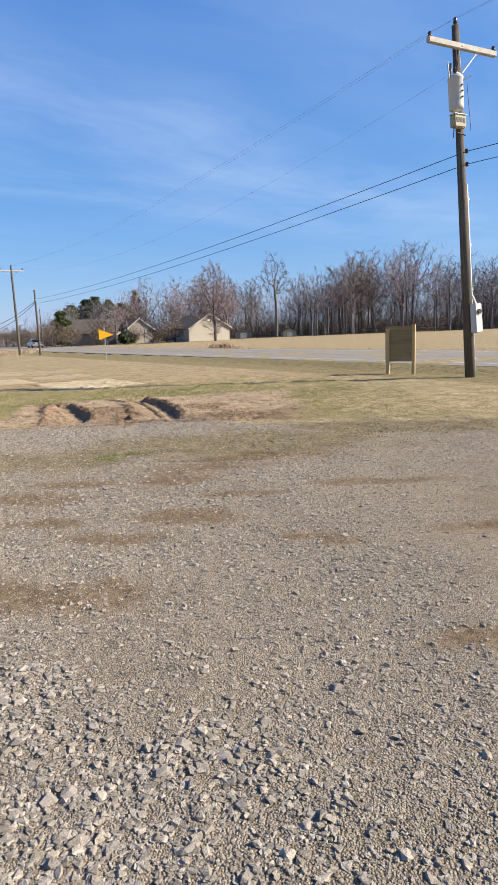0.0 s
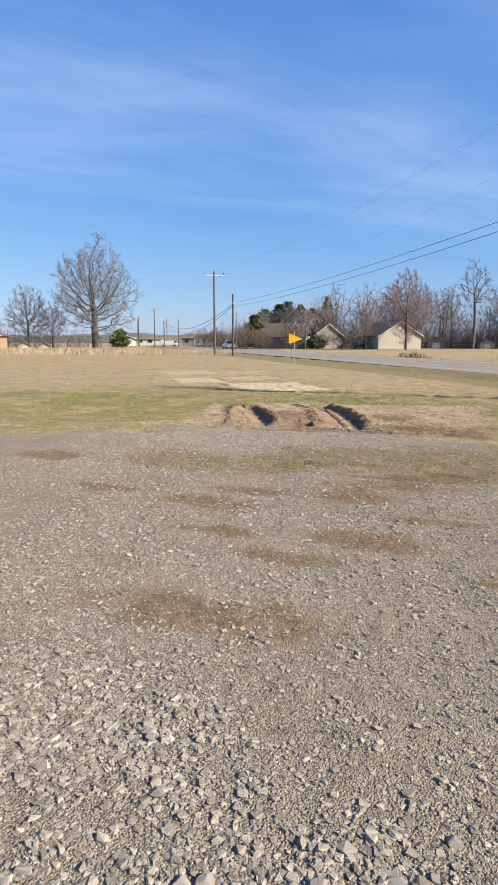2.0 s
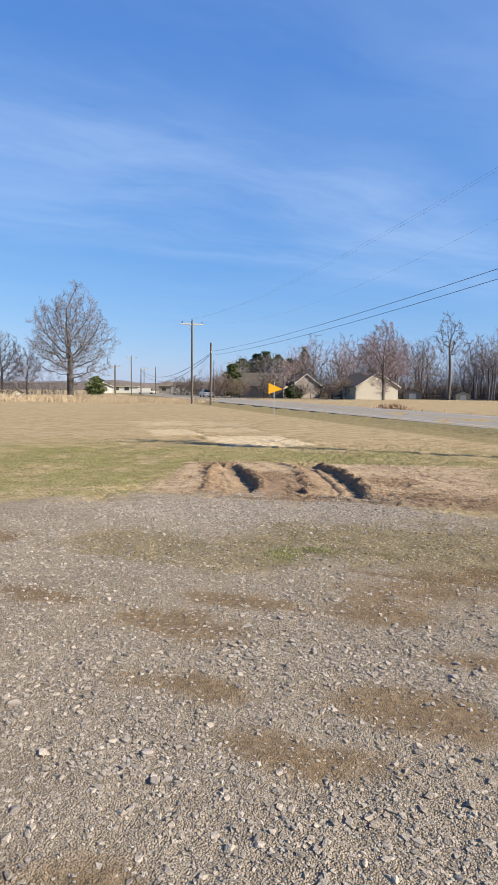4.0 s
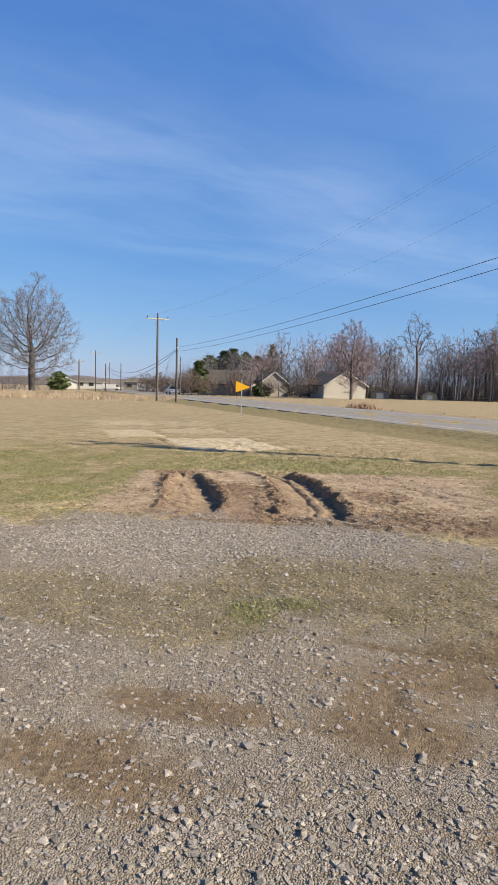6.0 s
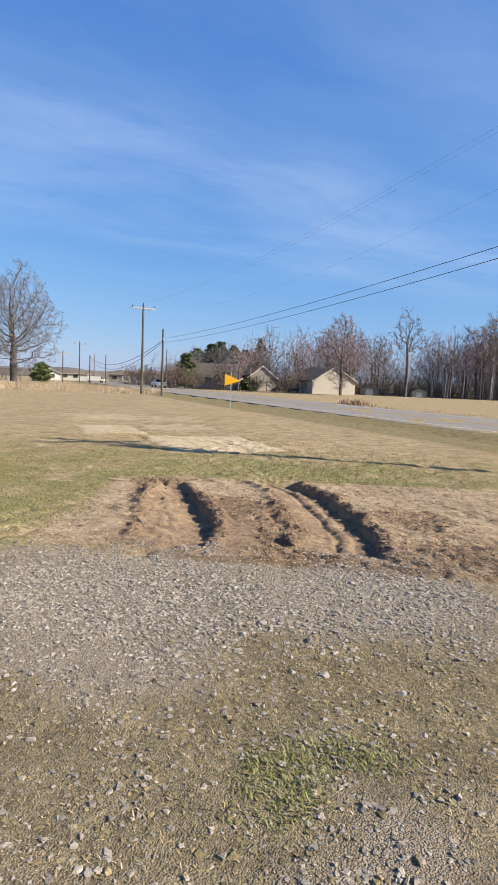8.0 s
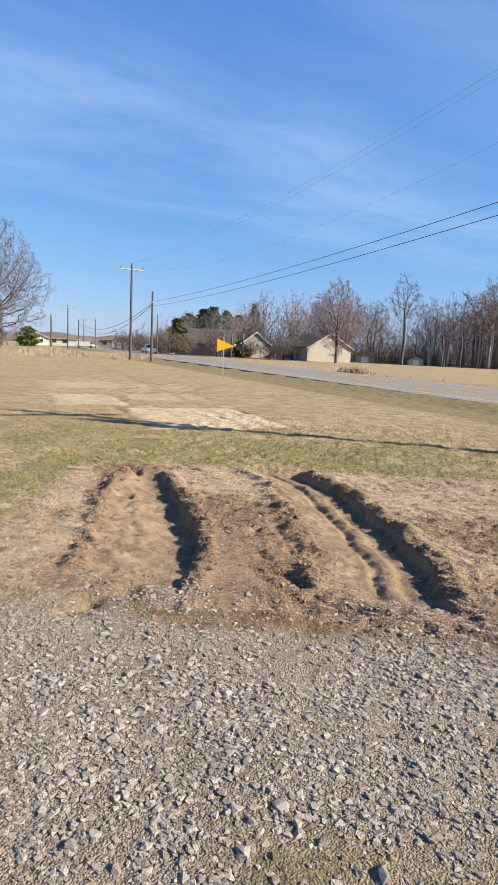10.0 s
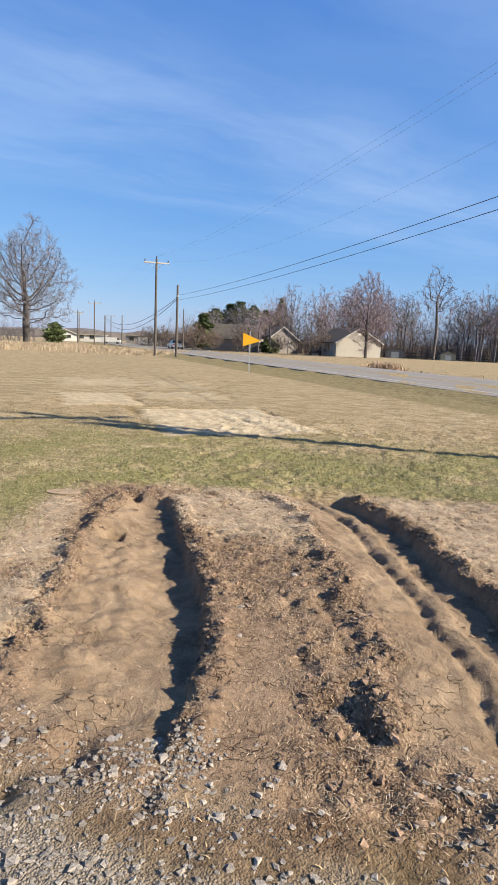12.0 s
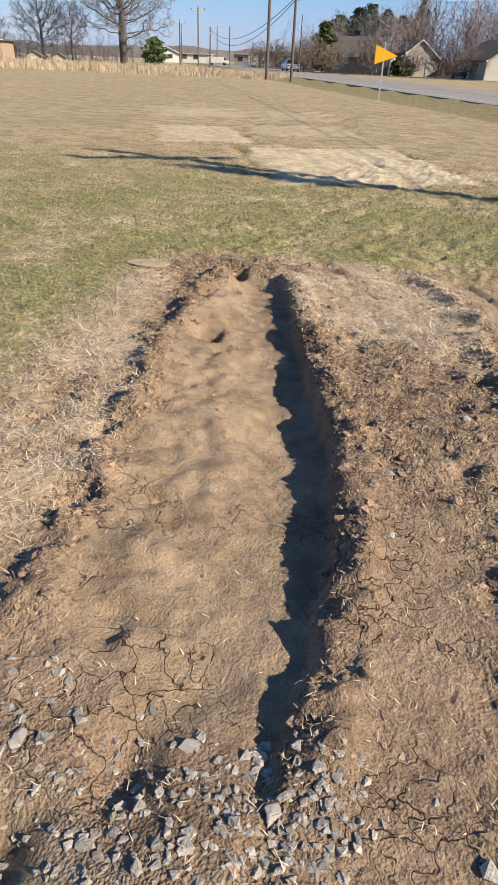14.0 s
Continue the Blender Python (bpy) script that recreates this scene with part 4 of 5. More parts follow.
# ---- trees ----
def tubes(name, segs, sides):
    """One mesh of tapered tubes from rows of (start, end, radius, radius)."""
    a = np.array([s[0] for s in segs]); b = np.array([s[1] for s in segs])
    r = np.array([s[2:4] for s in segs])
    d = b - a
    d /= np.linalg.norm(d, axis=1)[:, None] + 1e-9
    ref = np.where(abs(d[:, 2:3]) < .9, np.array([[0, 0, 1.0]]), np.array([[1.0, 0, 0]]))
    e1 = np.cross(d, ref); e1 /= np.linalg.norm(e1, axis=1)[:, None]
    e2 = np.cross(d, e1)
    n = len(segs)
    ang = 2 * np.pi * np.arange(sides) / sides
    ring = e1[:, None] * np.cos(ang)[None, :, None] + e2[:, None] * np.sin(ang)[None, :, None]
    v = np.concatenate([a[:, None] + ring * r[:, 0, None, None], b[:, None] + ring * r[:, 1, None, None]], 1).reshape(-1, 3)
    k = np.arange(sides)
    q = np.stack([k, (k + 1) % sides, (k + 1) % sides + sides, k + sides], 1)
    f = (np.arange(n)[:, None, None] * 2 * sides + q[None]).reshape(-1, 4)
    return mesh_arrays(name, v, f)


def colonise(seed, h, trunk, spread, points, reach, lift=0.12, full=0.45):
    """Nodes and parents of a tree that grows towards points spread through the rounded room of its crown."""
    rg = np.random.RandomState(seed)
    d = rg.normal(size=(points, 3))
    d /= np.linalg.norm(d, axis=1)[:, None]
    far_out = rg.uniform(0, 1, points) ** full
    lump = 1 + .16 * np.sin(d[:, 0] * 5 + seed) * np.cos(d[:, 2] * 4 + 2 * seed) + .10 * np.sin(d[:, 1] * 9 - seed)
    c, half = (h + trunk) / 2, (h - trunk) / 2
    goal = d * (far_out * lump)[:, None]
    goal[:, :2] *= (spread * (1 - .18 * goal[:, 2]))[:, None]
    goal[:, 2] = goal[:, 2] * half + c
    stem = np.arange(-.3, trunk + (h - trunk) * .30, reach)
    nodes = [np.array([.02 * h * math.sin(z * .5 + seed) * z / h, .02 * h * math.cos(z * .6 + seed) * z / h, z]) for z in stem]
    parent = [max(0, i - 1) for i in range(len(nodes))]
    dist = np.full(len(goal), 1e9)
    near_to = np.zeros(len(goal), dtype=int)
    fresh = list(range(len(nodes)))
    for _ in range(160):
        pts = np.array([nodes[i] for i in fresh])
        gap = np.linalg.norm(goal[:, None] - pts[None], axis=2)
        k = gap.argmin(1)
        m = gap[np.arange(len(goal)), k]
        better = m < dist
        dist[better] = m[better]
        near_to[better] = np.array(fresh)[k[better]]
        keep = dist > reach * 1.25
        goal, dist, near_to = goal[keep], dist[keep], near_to[keep]
        if not len(goal):
            break
        fresh = []
        for i in np.unique(near_to):
            way = goal[near_to == i] - nodes[i]
            way = (way / np.linalg.norm(way, axis=1)[:, None]).mean(0) + rg.normal(0, .16, 3) + np.array([0, 0, lift])
            way /= np.linalg.norm(way) + 1e-9
            nodes.append(nodes[i] + way * reach)
            parent.append(int(i))
            fresh.append(len(nodes) - 1)
        if len(nodes) > 6500:
            break
    return np.array(nodes), parent, rg


def tree_parts(seed, h, trunk, spread, points, reach, radius, thick, sprays, lift, full, finer):
    """Limb segments and fine twig segments; limbs thicken downwards with all that they bear."""
    nodes, parent, rg = colonise(seed, h, trunk, spread, points, reach, lift, full)
    n = len(nodes)
    kids = [0] * n
    for i in range(1, n):
        kids[parent[i]] += 1
    tips = max(2, sum(1 for k in kids if k == 0))
    power = math.log(tips) / math.log(max(radius / thick, 2.0))
    load = [0.0] * n
    for i in range(n - 1, 0, -1):
        if load[i] == 0.0:
            load[i] = thick ** power
        load[parent[i]] += load[i]
    r = np.array(load) ** (1 / power)
    limbs, twigs = [], []
    for i in range(1, n):
        a, b = nodes[parent[i]], nodes[i]
        seg = (tuple(a), tuple(b), min(r[parent[i]], r[i] * 1.35), r[i])
        (limbs if r[i] > thick * 2.6 else twigs).append(seg)
        if r[i] < thick * 3.2:
            d = (b - a) / reach
            for _ in range(sprays):
                e = d + rg.normal(0, .62, 3) + np.array([0, 0, .15])
                e /= np.linalg.norm(e)
                p = a + (b - a) * rg.rand()
                q = p + e * reach * rg.uniform(.6, 1.5)
                twigs.append((tuple(p), tuple(q), thick * .7, thick * .45))
                for _ in range(finer):
                    f = e + rg.normal(0, .6, 3) + np.array([0, 0, .1])
                    o = p + (q - p) * rg.uniform(.3, 1)
                    twigs.append((tuple(o), tuple(o + f / np.linalg.norm(f) * reach * rg.uniform(.4, 1.0)), thick * .5, thick * .3))
    return limbs, twigs


def ribbons(name, segs):
    """One mesh of thin flat twigs, one narrow strip each, for trees far off."""
    a = np.array([s[0] for s in segs]); b = np.array([s[1] for s in segs])
    w = np.array([s[2] for s in segs])[:, None]
    rg = np.random.RandomState(len(segs))
    e = np.cross(b - a, rg.normal(size=a.shape)); e /= np.linalg.norm(e, axis=1)[:, None] + 1e-9
    v = np.stack([a - e * w, a + e * w, b + e * w * .7, b - e * w * .7], 1).reshape(-1, 3)
    return mesh_arrays(name, v, np.arange(len(v)).reshape(-1, 4))


def bare_tree(name, label, at, seed, h, trunk, spread, points=900, reach=.5, bark="bark", twig="twig", thick=0.014, group="", radius=.3, sprays=4, lift=.12, full=.45, finer=1):
    limbs, twigs = tree_parts(seed, h, trunk, spread, points, reach, radius, thick, sprays, lift, full, finer)
    t = thing(name, label, "tree", at, 0, group)
    part("trunk", tubes("trunk", limbs, 5), M[bark], t, "", True)
    part("crown", ribbons("crown", twigs), M[twig], t, "fine bare twigs")
    return t


bare_tree("oak_tree", "large bare spreading tree beyond the reeds", (-66.6, 107.5, 0), 3, 20.3, 2.4, 8.2, 2500, .60, thick=.021, radius=.66, sprays=5, lift=.16, full=.42, finer=3)
bare_tree("maple_tree", "bare budding tree in front of the cream house", (-7.1, 107.6, 0), 8, 12.9, 1.7, 4.9, 1400, .42, twig="twig_red", thick=.017, radius=.27, sprays=6, lift=.24, finer=3)
bare_tree("cottonwood_tree", "tall bare tree with upright limbs", (-79, 103.5, 0), 21, 12.5, 1.5, 4.6, 800, .5, sprays=8, thick=.020, radius=.26, lift=.25)
bare_tree("birch_tree", "bare brown tree beyond the reeds", (-75, 105.5, 0), 25, 9.0, 1.0, 3.0, 500, .45, twig="twig_red", sprays=8, thick=.020, radius=.18, lift=.25)
bare_tree("fork_tree", "tall slender bare tree with a forked top", (3.9, 122.5, 0), 31, 15.8, 7.0, 3.5, 240, .6, thick=.026, radius=.27, sprays=5, lift=.35, full=.3)
bare_tree("low_tree", "small bare tree near the brick house", (-83, 96, 0), 26, 7.0, 1.2, 3.5, 500, .42, sprays=8, thick=.020, radius=.16)

# variants for the wood, then copies along its edge
rng = random.Random(77)
kinds = []
for k in range(8):
    kinds.append(bare_tree("woodland_tree", "bare grey-brown woodland tree in leafless thicket", (12 + 6 * k, 125 + 2 * (k % 3), 0), 100 + k, 13.0, (3.0, 5.0, 1.6, 4.2)[k % 4], 2.9 + .5 * (k % 3), 300, .55, bark="twig", twig=("twig", "twig_red", "twig_brown")[k % 3], thick=.021, radius=.17 + .03 * (k % 3), group="bare wood across the road", sprays=6, lift=.34, full=.5, finer=0))
for i in range(120):
    x = rng.uniform(-42, 82)
    y = 123 + rng.random() ** 1.5 * 26 - 0.10 * max(0, x - 20) + (5 if x < 2 else 0)
    want = float(np.interp(x, [-45, -30, -24, -10, -2, 8, 17, 22, 34, 46, 82], [7, 9.5, 12.5, 12.5, 11.8, 11.6, 13.5, 16, 17, 15, 14])) * (1 + (y - 122) * .006) * rng.uniform(.72, 1.08)
    s = want / 13.2
    c = copy_thing(rng.choice(kinds), pose(x, y, 0, 0, 0, rng.uniform(0, 360)))
    c.scale = (s * 1.08, s * 1.08, s)


def thicket(name, label, x0, x1, y0, y1, tops, count, seed, mat):
    """Crowded thin stems with a few twigs each, too many to count."""
    rg = np.random.RandomState(seed)
    segs = []
    for i in range(count):
        x, y = rg.uniform(x0, x1), rg.uniform(y0, y1)
        h = float(np.interp(x, *tops)) * rg.uniform(.35, .95)
        p = np.array([x, y, -.2])
        r = rg.uniform(.018, .05)
        for k in range(3):
            q = p + np.array([rg.normal(0, .13 * h), rg.normal(0, .11 * h), h / 3])
            segs.append((p, q, r, r * .7))
            for _ in range(7):
                t = p + (q - p) * rg.rand()
                segs.append((t, t + np.array([rg.normal(0, .6), rg.normal(0, .6), rg.uniform(.3, 1.3)]) * h * .12, .016, .01))
            p, r = q, r * .7
    return tagged(part(name, ribbons(name, segs), M[mat]), label, "woods", kind="stuff")


thicket("wood_thicket", "dense leafless undergrowth of the wood", -48, 90, 128, 160, ([-48, -14, 8, 20, 36, 90], [8, 9, 9.5, 13, 14.5, 13]), 2300, 5, "twig")
thicket("wood_brush", "crowded leafless saplings at the foot of the wood", -48, 90, 132, 160, ([-48, 8, 20, 90], [6, 7, 8.5, 8.5]), 1900, 15, "twig_brown")
rgc = np.random.RandomState(55)
cx, cy = rgc.uniform(-46, 88, 15000), rgc.uniform(125, 156, 15000)
ch = np.interp(cx, [-48, -32, -24, -8, 8, 18, 24, 36, 50, 90], [7, 9, 12, 12, 11.5, 14, 16.5, 17.5, 15, 13.5]) * (1 + .1 * fbm(cx, cy, 7.0, 97)) * (1 + (cy - 125) * .005)
cz = ch * .95 * rgc.uniform(.15, 1.0, 15000) ** .75
cd = rgc.normal(0, .5, (15000, 3)) + np.array([0, 0, .5])
segs = [((x, y, z), (x + d[0], y + d[1], z + abs(d[2])), .013, .008) for x, y, z, d in zip(cx, cy, cz, cd)]
tagged(part("wood_canopy", ribbons("wood_canopy", segs), M["twig_red"]), "hazy pinkish-grey twigs of the wood's canopy", "woods", kind="stuff")
thicket("wood_undergrowth", "brown brambles along the foot of the wood", -20, 90, 127.5, 133, ([-20, 90], [4.2, 4.2]), 1600, 6, "twig_brown")
thicket("field_thicket", "bare brush beyond the reed field", -120, -70, 100, 125, ([-120, -70], [4.5, 4.5]), 500, 7, "twig")
thicket("road_thicket", "bare brush far down the road", -56, -36, 128, 142, ([-56, -36], [5.0, 5.5]), 420, 8, "twig")


def evergreen(label, at, seed, h, width, shape, group=""):
    """Trunk, and a crown of many small needle sprays with an uneven outline."""
    rg = np.random.RandomState(seed)
    t = thing("evergreen_tree", label, "tree", at, 0, group)
    part("trunk", rod((0, 0, -.3), (0, 0, h * .9), h * .02, .03, 8), M["bark"], t)
    n = 5200
    z = rg.uniform(.10, 1, n)
    rad = (np.interp(z, [0, .1, .3, 1], [.2, .8, 1, .06]) if shape == "cone" else np.interp(z, [0, .1, .35, .7, 1], [.3, .75, 1, .85, .25])) * width / 2
    lob = 1 + .28 * np.sin(z * 23 + rg.rand() * 9) + .18 * rg.normal(size=n)
    a = rg.uniform(0, 2 * np.pi, n)
    rr = rad * lob * np.sqrt(rg.uniform(.25, 1, n))
    c = np.stack([rr * np.cos(a), rr * np.sin(a), z * h], 1)
    s = rg.uniform(.09, .24, n)
    d = rg.normal(size=(n, 3, 3)) * s[:, None, None] * np.array([1, 1, .7])
    return part("crown", mesh_arrays("crown", (c[:, None] + d).reshape(-1, 3), np.arange(n * 3).reshape(-1, 3)), M["needle"], t, "dark green needle sprays")


for k, (x, y, h, w, sh) in enumerate((1.10 * a, 1.10 * b, 1.22 * c, 1.25 * d, e) for a, b, c, d, e in ((-37.5, 126.5, 7.0, 4.6, "round"), (-34.8, 128, 8.0, 4.4, "round"), (-32.6, 127.2, 8.4, 4.2, "round"), (-30.4, 129, 7.8, 4.4, "round"), (-24.8, 129, 9.2, 4.6, "cone"), (-28, 130, 7.2, 4, "round"))):
    evergreen("dark green evergreen behind the grey house", (x, y, 0), 40 + k, h, w, sh, "evergreens behind the grey house")
evergreen("dark green evergreen beside the road", (-34.2, 109, 0), 60, 6.0, 3.0, "round")
evergreen("small dark green juniper beyond the reeds", (-62.5, 110, 0), 61, 3.6, 3.4, "round")
evergreen("low dark green juniper by the houses", (-24.0, 114.5, 0), 62, 2.2, 3.0, "round")
for k, (x, y, h) in enumerate(((-35.5, 107.5, 5.0), (-37.2, 109.5, 4.5), (-33, 106.5, 3.5), (-27.5, 113.5, 9), (-25.5, 112.8, 8.2), (-23.6, 113.4, 7.6), (-29.5, 114, 6.5), (-20.8, 115.5, 6), (-14, 124, 10), (-17, 126, 9.5))):
    c = copy_thing(kinds[k % 7], pose(x, y, 0, 0, 0, 53 * k)); c.scale = (h / 13.6 * 1.25, h / 13.6 * 1.25, h / 13.6)
    tagged(c, "bare tree standing before the grey house", "tree", "bare trees by the houses")

# bare bushes before the houses and by the roadside
bush = None
for k, (x, y, h) in enumerate(((-34.0, 104.5, 4.6), (-36.6, 106.0, 3.8), (-31.6, 105.5, 3.6), (-27.0, 108.5, 4.4), (-21.6, 110.0, 3.2), (-18.6, 111.5, 3.0), (-15.2, 116.0, 4.5), (-52.0, 128.0, 4.0), (-48.5, 127.0, 4.4))):
    if bush is None:
        bush = bare_tree("bare_bush", "rounded leafless brown bush by the road", (x, y, 0), 71, 4.6, .3, 2.3, 520, .28, bark="bark", twig="twig_brown", thick=.015, radius=.09, sprays=7, lift=.2, full=.6, group="bare bushes by the houses")
    else:
        c = copy_thing(bush, pose(x, y, 0, 0, 0, 67 * k)); c.scale = (h / 4.6 * 1.1, h / 4.6 * 1.1, h / 4.6)

# wooded rise far off along the horizon
n = 260
ang = np.linspace(-75, 75, n)
dist = 420 + 60 * np.sin(ang * .07)
hh = 4.2 + 1.2 * fbm(ang, ang * 0, 9.0, 91) + 1.6 * fbm(ang, ang * 0 + 4, 1.3, 93)
hx, hy = dist * np.sin(np.radians(ang)), dist * np.cos(np.radians(ang))
hv = np.concatenate([np.stack([hx, hy, np.full(n, -1.0)], 1), np.stack([hx * 1.01, hy * 1.01, hh], 1), np.stack([hx * 1.2, hy * 1.2, hh + 1.5 + 1.5 * fbm(ang, ang * 0, 2.0, 95)], 1), np.stack([hx * 1.3, hy * 1.3, np.full(n, -1.0)], 1)])
k = np.arange(n - 1)
hf = np.concatenate([np.stack([k + n * j, k + 1 + n * j, k + 1 + n * (j + 1), k + n * (j + 1)], 1) for j in range(3)])
tagged(part("backdrop", mesh_arrays("backdrop", hv, hf), M["hill"]), "distant wooded rise along the horizon", "backdrop", kind="structure")


# ---- grass, straw and stones ----
def blades(name, x, y, z, length, width, flatness, mat, label, seed, category="grass"):
    """Bent blades, each of one quad and a tip; flatness 0 upright, 1 lying."""
    rg = np.random.RandomState(seed)
    n = len(x)
    a = rg.uniform(0, 2 * np.pi, n)
    tilt = np.clip(flatness + rg.normal(0, .18, n), 0, .97) * np.pi / 2
    d = np.stack([np.cos(a), np.sin(a)], 1)
    side = np.stack([-d[:, 1], d[:, 0]], 1)
    root = np.stack([x, y, z], 1)
    h1, h2 = length * .55, length
    def at(h, extra):
        t = np.clip(tilt + extra, 0, np.pi / 2 - .02)
        return np.concatenate([d * (h * np.sin(t))[:, None], (h * np.cos(t))[:, None]], 1)
    w = np.concatenate([side * width[:, None] * .5, np.zeros((n, 1))], 1)
    m, tip = root + at(h1, 0), root + at(h2, .25)
    v = np.stack([root - w, root + w, m + w * .8, m - w * .8, tip], 1).reshape(-1, 3)
    i = np.arange(n)[:, None] * 5
    f = np.concatenate([i + [0, 1, 2], i + [0, 2, 3], i + [3, 2, 4]])
    return tagged(part(name, mesh_arrays(name, v, f), M[mat]), label, category, kind="stuff")


rg = np.random.RandomState(12)


def scatter(count, x0, x1, y0, y1, weight):
    x, y = rg.uniform(x0, x1, count), rg.uniform(y0, y1, count)
    p = plan(x, y)
    keep = rg.rand(count) < weight(p, x, y)
    return x[keep], y[keep], p["z"][keep]


x, y, z = scatter(330000, -12, 3, 11.5, 23, lambda p, x, y: p["green"] * step(24, 15, y) * (1 - p["sod"]) * .6)
blades("grass", x, y, z - .004, rg.uniform(.018, .055, len(x)), rg.uniform(.003, .006, len(x)), .45, "green", "short green lawn grass", 1)
x, y, z = scatter(190000, -11, 4, 11, 25, lambda p, x, y: (1 - p["gravel"]) * (1 - p["bare"]) * (1 - .4 * p["green"]) * (1 - .8 * p["sod"]) * step(27, 15, y) * .9)
blades("dry_grass", x, y, z - .004, rg.uniform(.018, .05, len(x)), rg.uniform(.003, .006, len(x)), .6, "straw", "short dry tan lawn grass", 2)
x, y, z = scatter(300000, -5.6, 2.2, 11, 16.4, lambda p, x, y: p["straw"] * .75)
blades("straw_mat", x, y, z + .004, rg.uniform(.025, .08, len(x)), rg.uniform(.0018, .004, len(x)), .95, "mat_straw", "flattened dead straw over bare soil", 3)
x, y, z = scatter(60000, -4.8, 1.2, 11.2, 15.6, lambda p, x, y: p["rough"] * (.45 + .5 * step(12.6, 11.8, y)) + .06 * p["tread"])
blades("dry_fibres", x, y, z + .006, rg.uniform(.008, .032, len(x)), rg.uniform(.0012, .0026, len(x)), .85, "mat_straw", "short bleached fibres mixed into the loose soil", 9)
x, y, z = scatter(150000, -4.5, 4.5, 6.8, 11.5, lambda p, x, y: p["olive"] * .6)
blades("sparse_grass", x, y, z - .003, rg.uniform(.012, .035, len(x)), rg.uniform(.0025, .005, len(x)), .78, "straw", "sparse trodden grass in the gravel", 4)
x, y, z = scatter(60000, -4.5, 4.5, 6.8, 11.5, lambda p, x, y: p["olive"] * .8 * step(1.3, .2, np.hypot((x + 1.3) / .8, (y - 8.25) / .4)) + p["olive"] * .16)
blades("green_tuft", x, y, z - .003, rg.uniform(.012, .035, len(x)), rg.uniform(.003, .006, len(x)), .5, "green", "green weed tufts growing through gravel", 5)
x, y, z = scatter(16000, -2.0, -.9, 7.6, 8.9, lambda p, x, y: .8 * spots(x, y, ((-1.45, 8.15, .15, .24), (-1.2, 8.45, .14, .1)), .7))
blades("weed_patch", x, y, z - .003, rg.uniform(.015, .042, len(x)), rg.uniform(.004, .008, len(x)), .55, "green", "patch of fresh green weeds in the gravel", 8)
# reeds
c = 36000
w, v = rg.rand(c), rg.rand(c)
x = -78 + w * 55 + v * -6
y = 47 + w * 14.5 + v * 26 + rg.normal(0, 1.2, c)
blades("reeds", x, y, np.full(c, -.02), rg.uniform(.25, .82, c) * (1 - .55 * step(.72, 1, w)), rg.uniform(.022, .045, c), .16, "reed", "band of tall dry tan reeds along the field", 6, "reeds")
al = np.concatenate([rg.normal(50.5, 1.3, 420), rg.uniform(20, 47, 500)])
ac = np.concatenate([rg.normal(28.4, .35, 420), 29.0 + rg.normal(0, .8, 500)])
tall = np.concatenate([rg.uniform(.3, .9, 420), rg.uniform(.05, .2, 500)])
x, y = U[0] * al + N[0] * ac, U[1] * al + N[1] * ac
blades("dead_weeds", x, y, plan(x, y)["z"] - .02, tall, rg.uniform(.03, .06, len(x)), .3, "weed", "reddish dead weeds along the far ditch", 7, "weeds")


def stones(x, y, z, size, seed):
    """Angular chips lying on the ground: an uneven six-cornered foot under a smaller three-cornered crown."""
    rg = np.random.RandomState(seed)
    n = len(x)
    foot = np.arange(6) * np.pi / 3 + rg.uniform(-.42, .42, (n, 6))
    crown = np.arange(3) * 2 * np.pi / 3 + np.pi / 6 + rg.uniform(-.5, .5, (n, 3))
    a = np.concatenate([foot, crown], 1)
    rad = np.concatenate([rg.uniform(.36, .62, (n, 6)), rg.uniform(.30, .56, (n, 3))], 1)
    tall = rg.uniform(.12, .34, (n, 1))
    up = np.concatenate([rg.uniform(-.12, .16, (n, 6)), tall * rg.uniform(.45, 1.15, (n, 3))], 1)
    px, py = rad * np.cos(a), rad * np.sin(a) * rg.uniform(.55, 1.0, (n, 1))
    t = rg.uniform(0, 2 * np.pi, (n, 1))
    v = np.stack([px * np.cos(t) - py * np.sin(t), px * np.sin(t) + py * np.cos(t), up], 2) * size[:, None, None]
    v[:, :, 0] += x[:, None]; v[:, :, 1] += y[:, None]; v[:, :, 2] += z[:, None]
    q = np.array([[6, 7, 8], [0, 1, 6], [1, 2, 6], [2, 7, 6], [2, 3, 7], [3, 4, 7], [4, 8, 7], [4, 5, 8], [5, 0, 8], [0, 6, 8]])
    return v.reshape(-1, 3), (np.arange(n)[:, None, None] * 9 + q[None]).reshape(-1, 3)


def lane_of(x, y):
    """1 near the trodden line, 0 well off it."""
    return step(1.3, .75, abs(x - (.55 - .29 * y)) / (1.25 + .22 * y))


x1, y1, z1 = scatter(150000, -2.9, 2.4, 1.6, 6.6, lambda p, x, y: p["gravel"] * lane_of(x, y) * np.clip(.40 + .2 * p["loose"] + .5 * fbm(x, y, .7, 67), .06, 1) * step(7.0, 3.6, y) * (1 - .6 * p["damp"]))
s1 = np.clip(rg.lognormal(math.log(.0120), .36, len(x1)), .006, .024)
x2, y2, z2 = scatter(150000, -5.2, 3.8, 1.6, 11.6, lambda p, x, y: p["gravel"] * (.25 + .75 * lane_of(x, y)) * np.clip(.50 + .14 * step(4.5, 6.5, y) + .34 * p["loose"] + .5 * fbm(x, y, .6, 63), .06, 1) * (1 - .55 * p["olive"]) * (1 - .55 * p["damp"]))
s2 = np.clip(rg.lognormal(math.log(.0190), .42, len(x2)), .009, .044)
near_heap = LOOSE[:3]
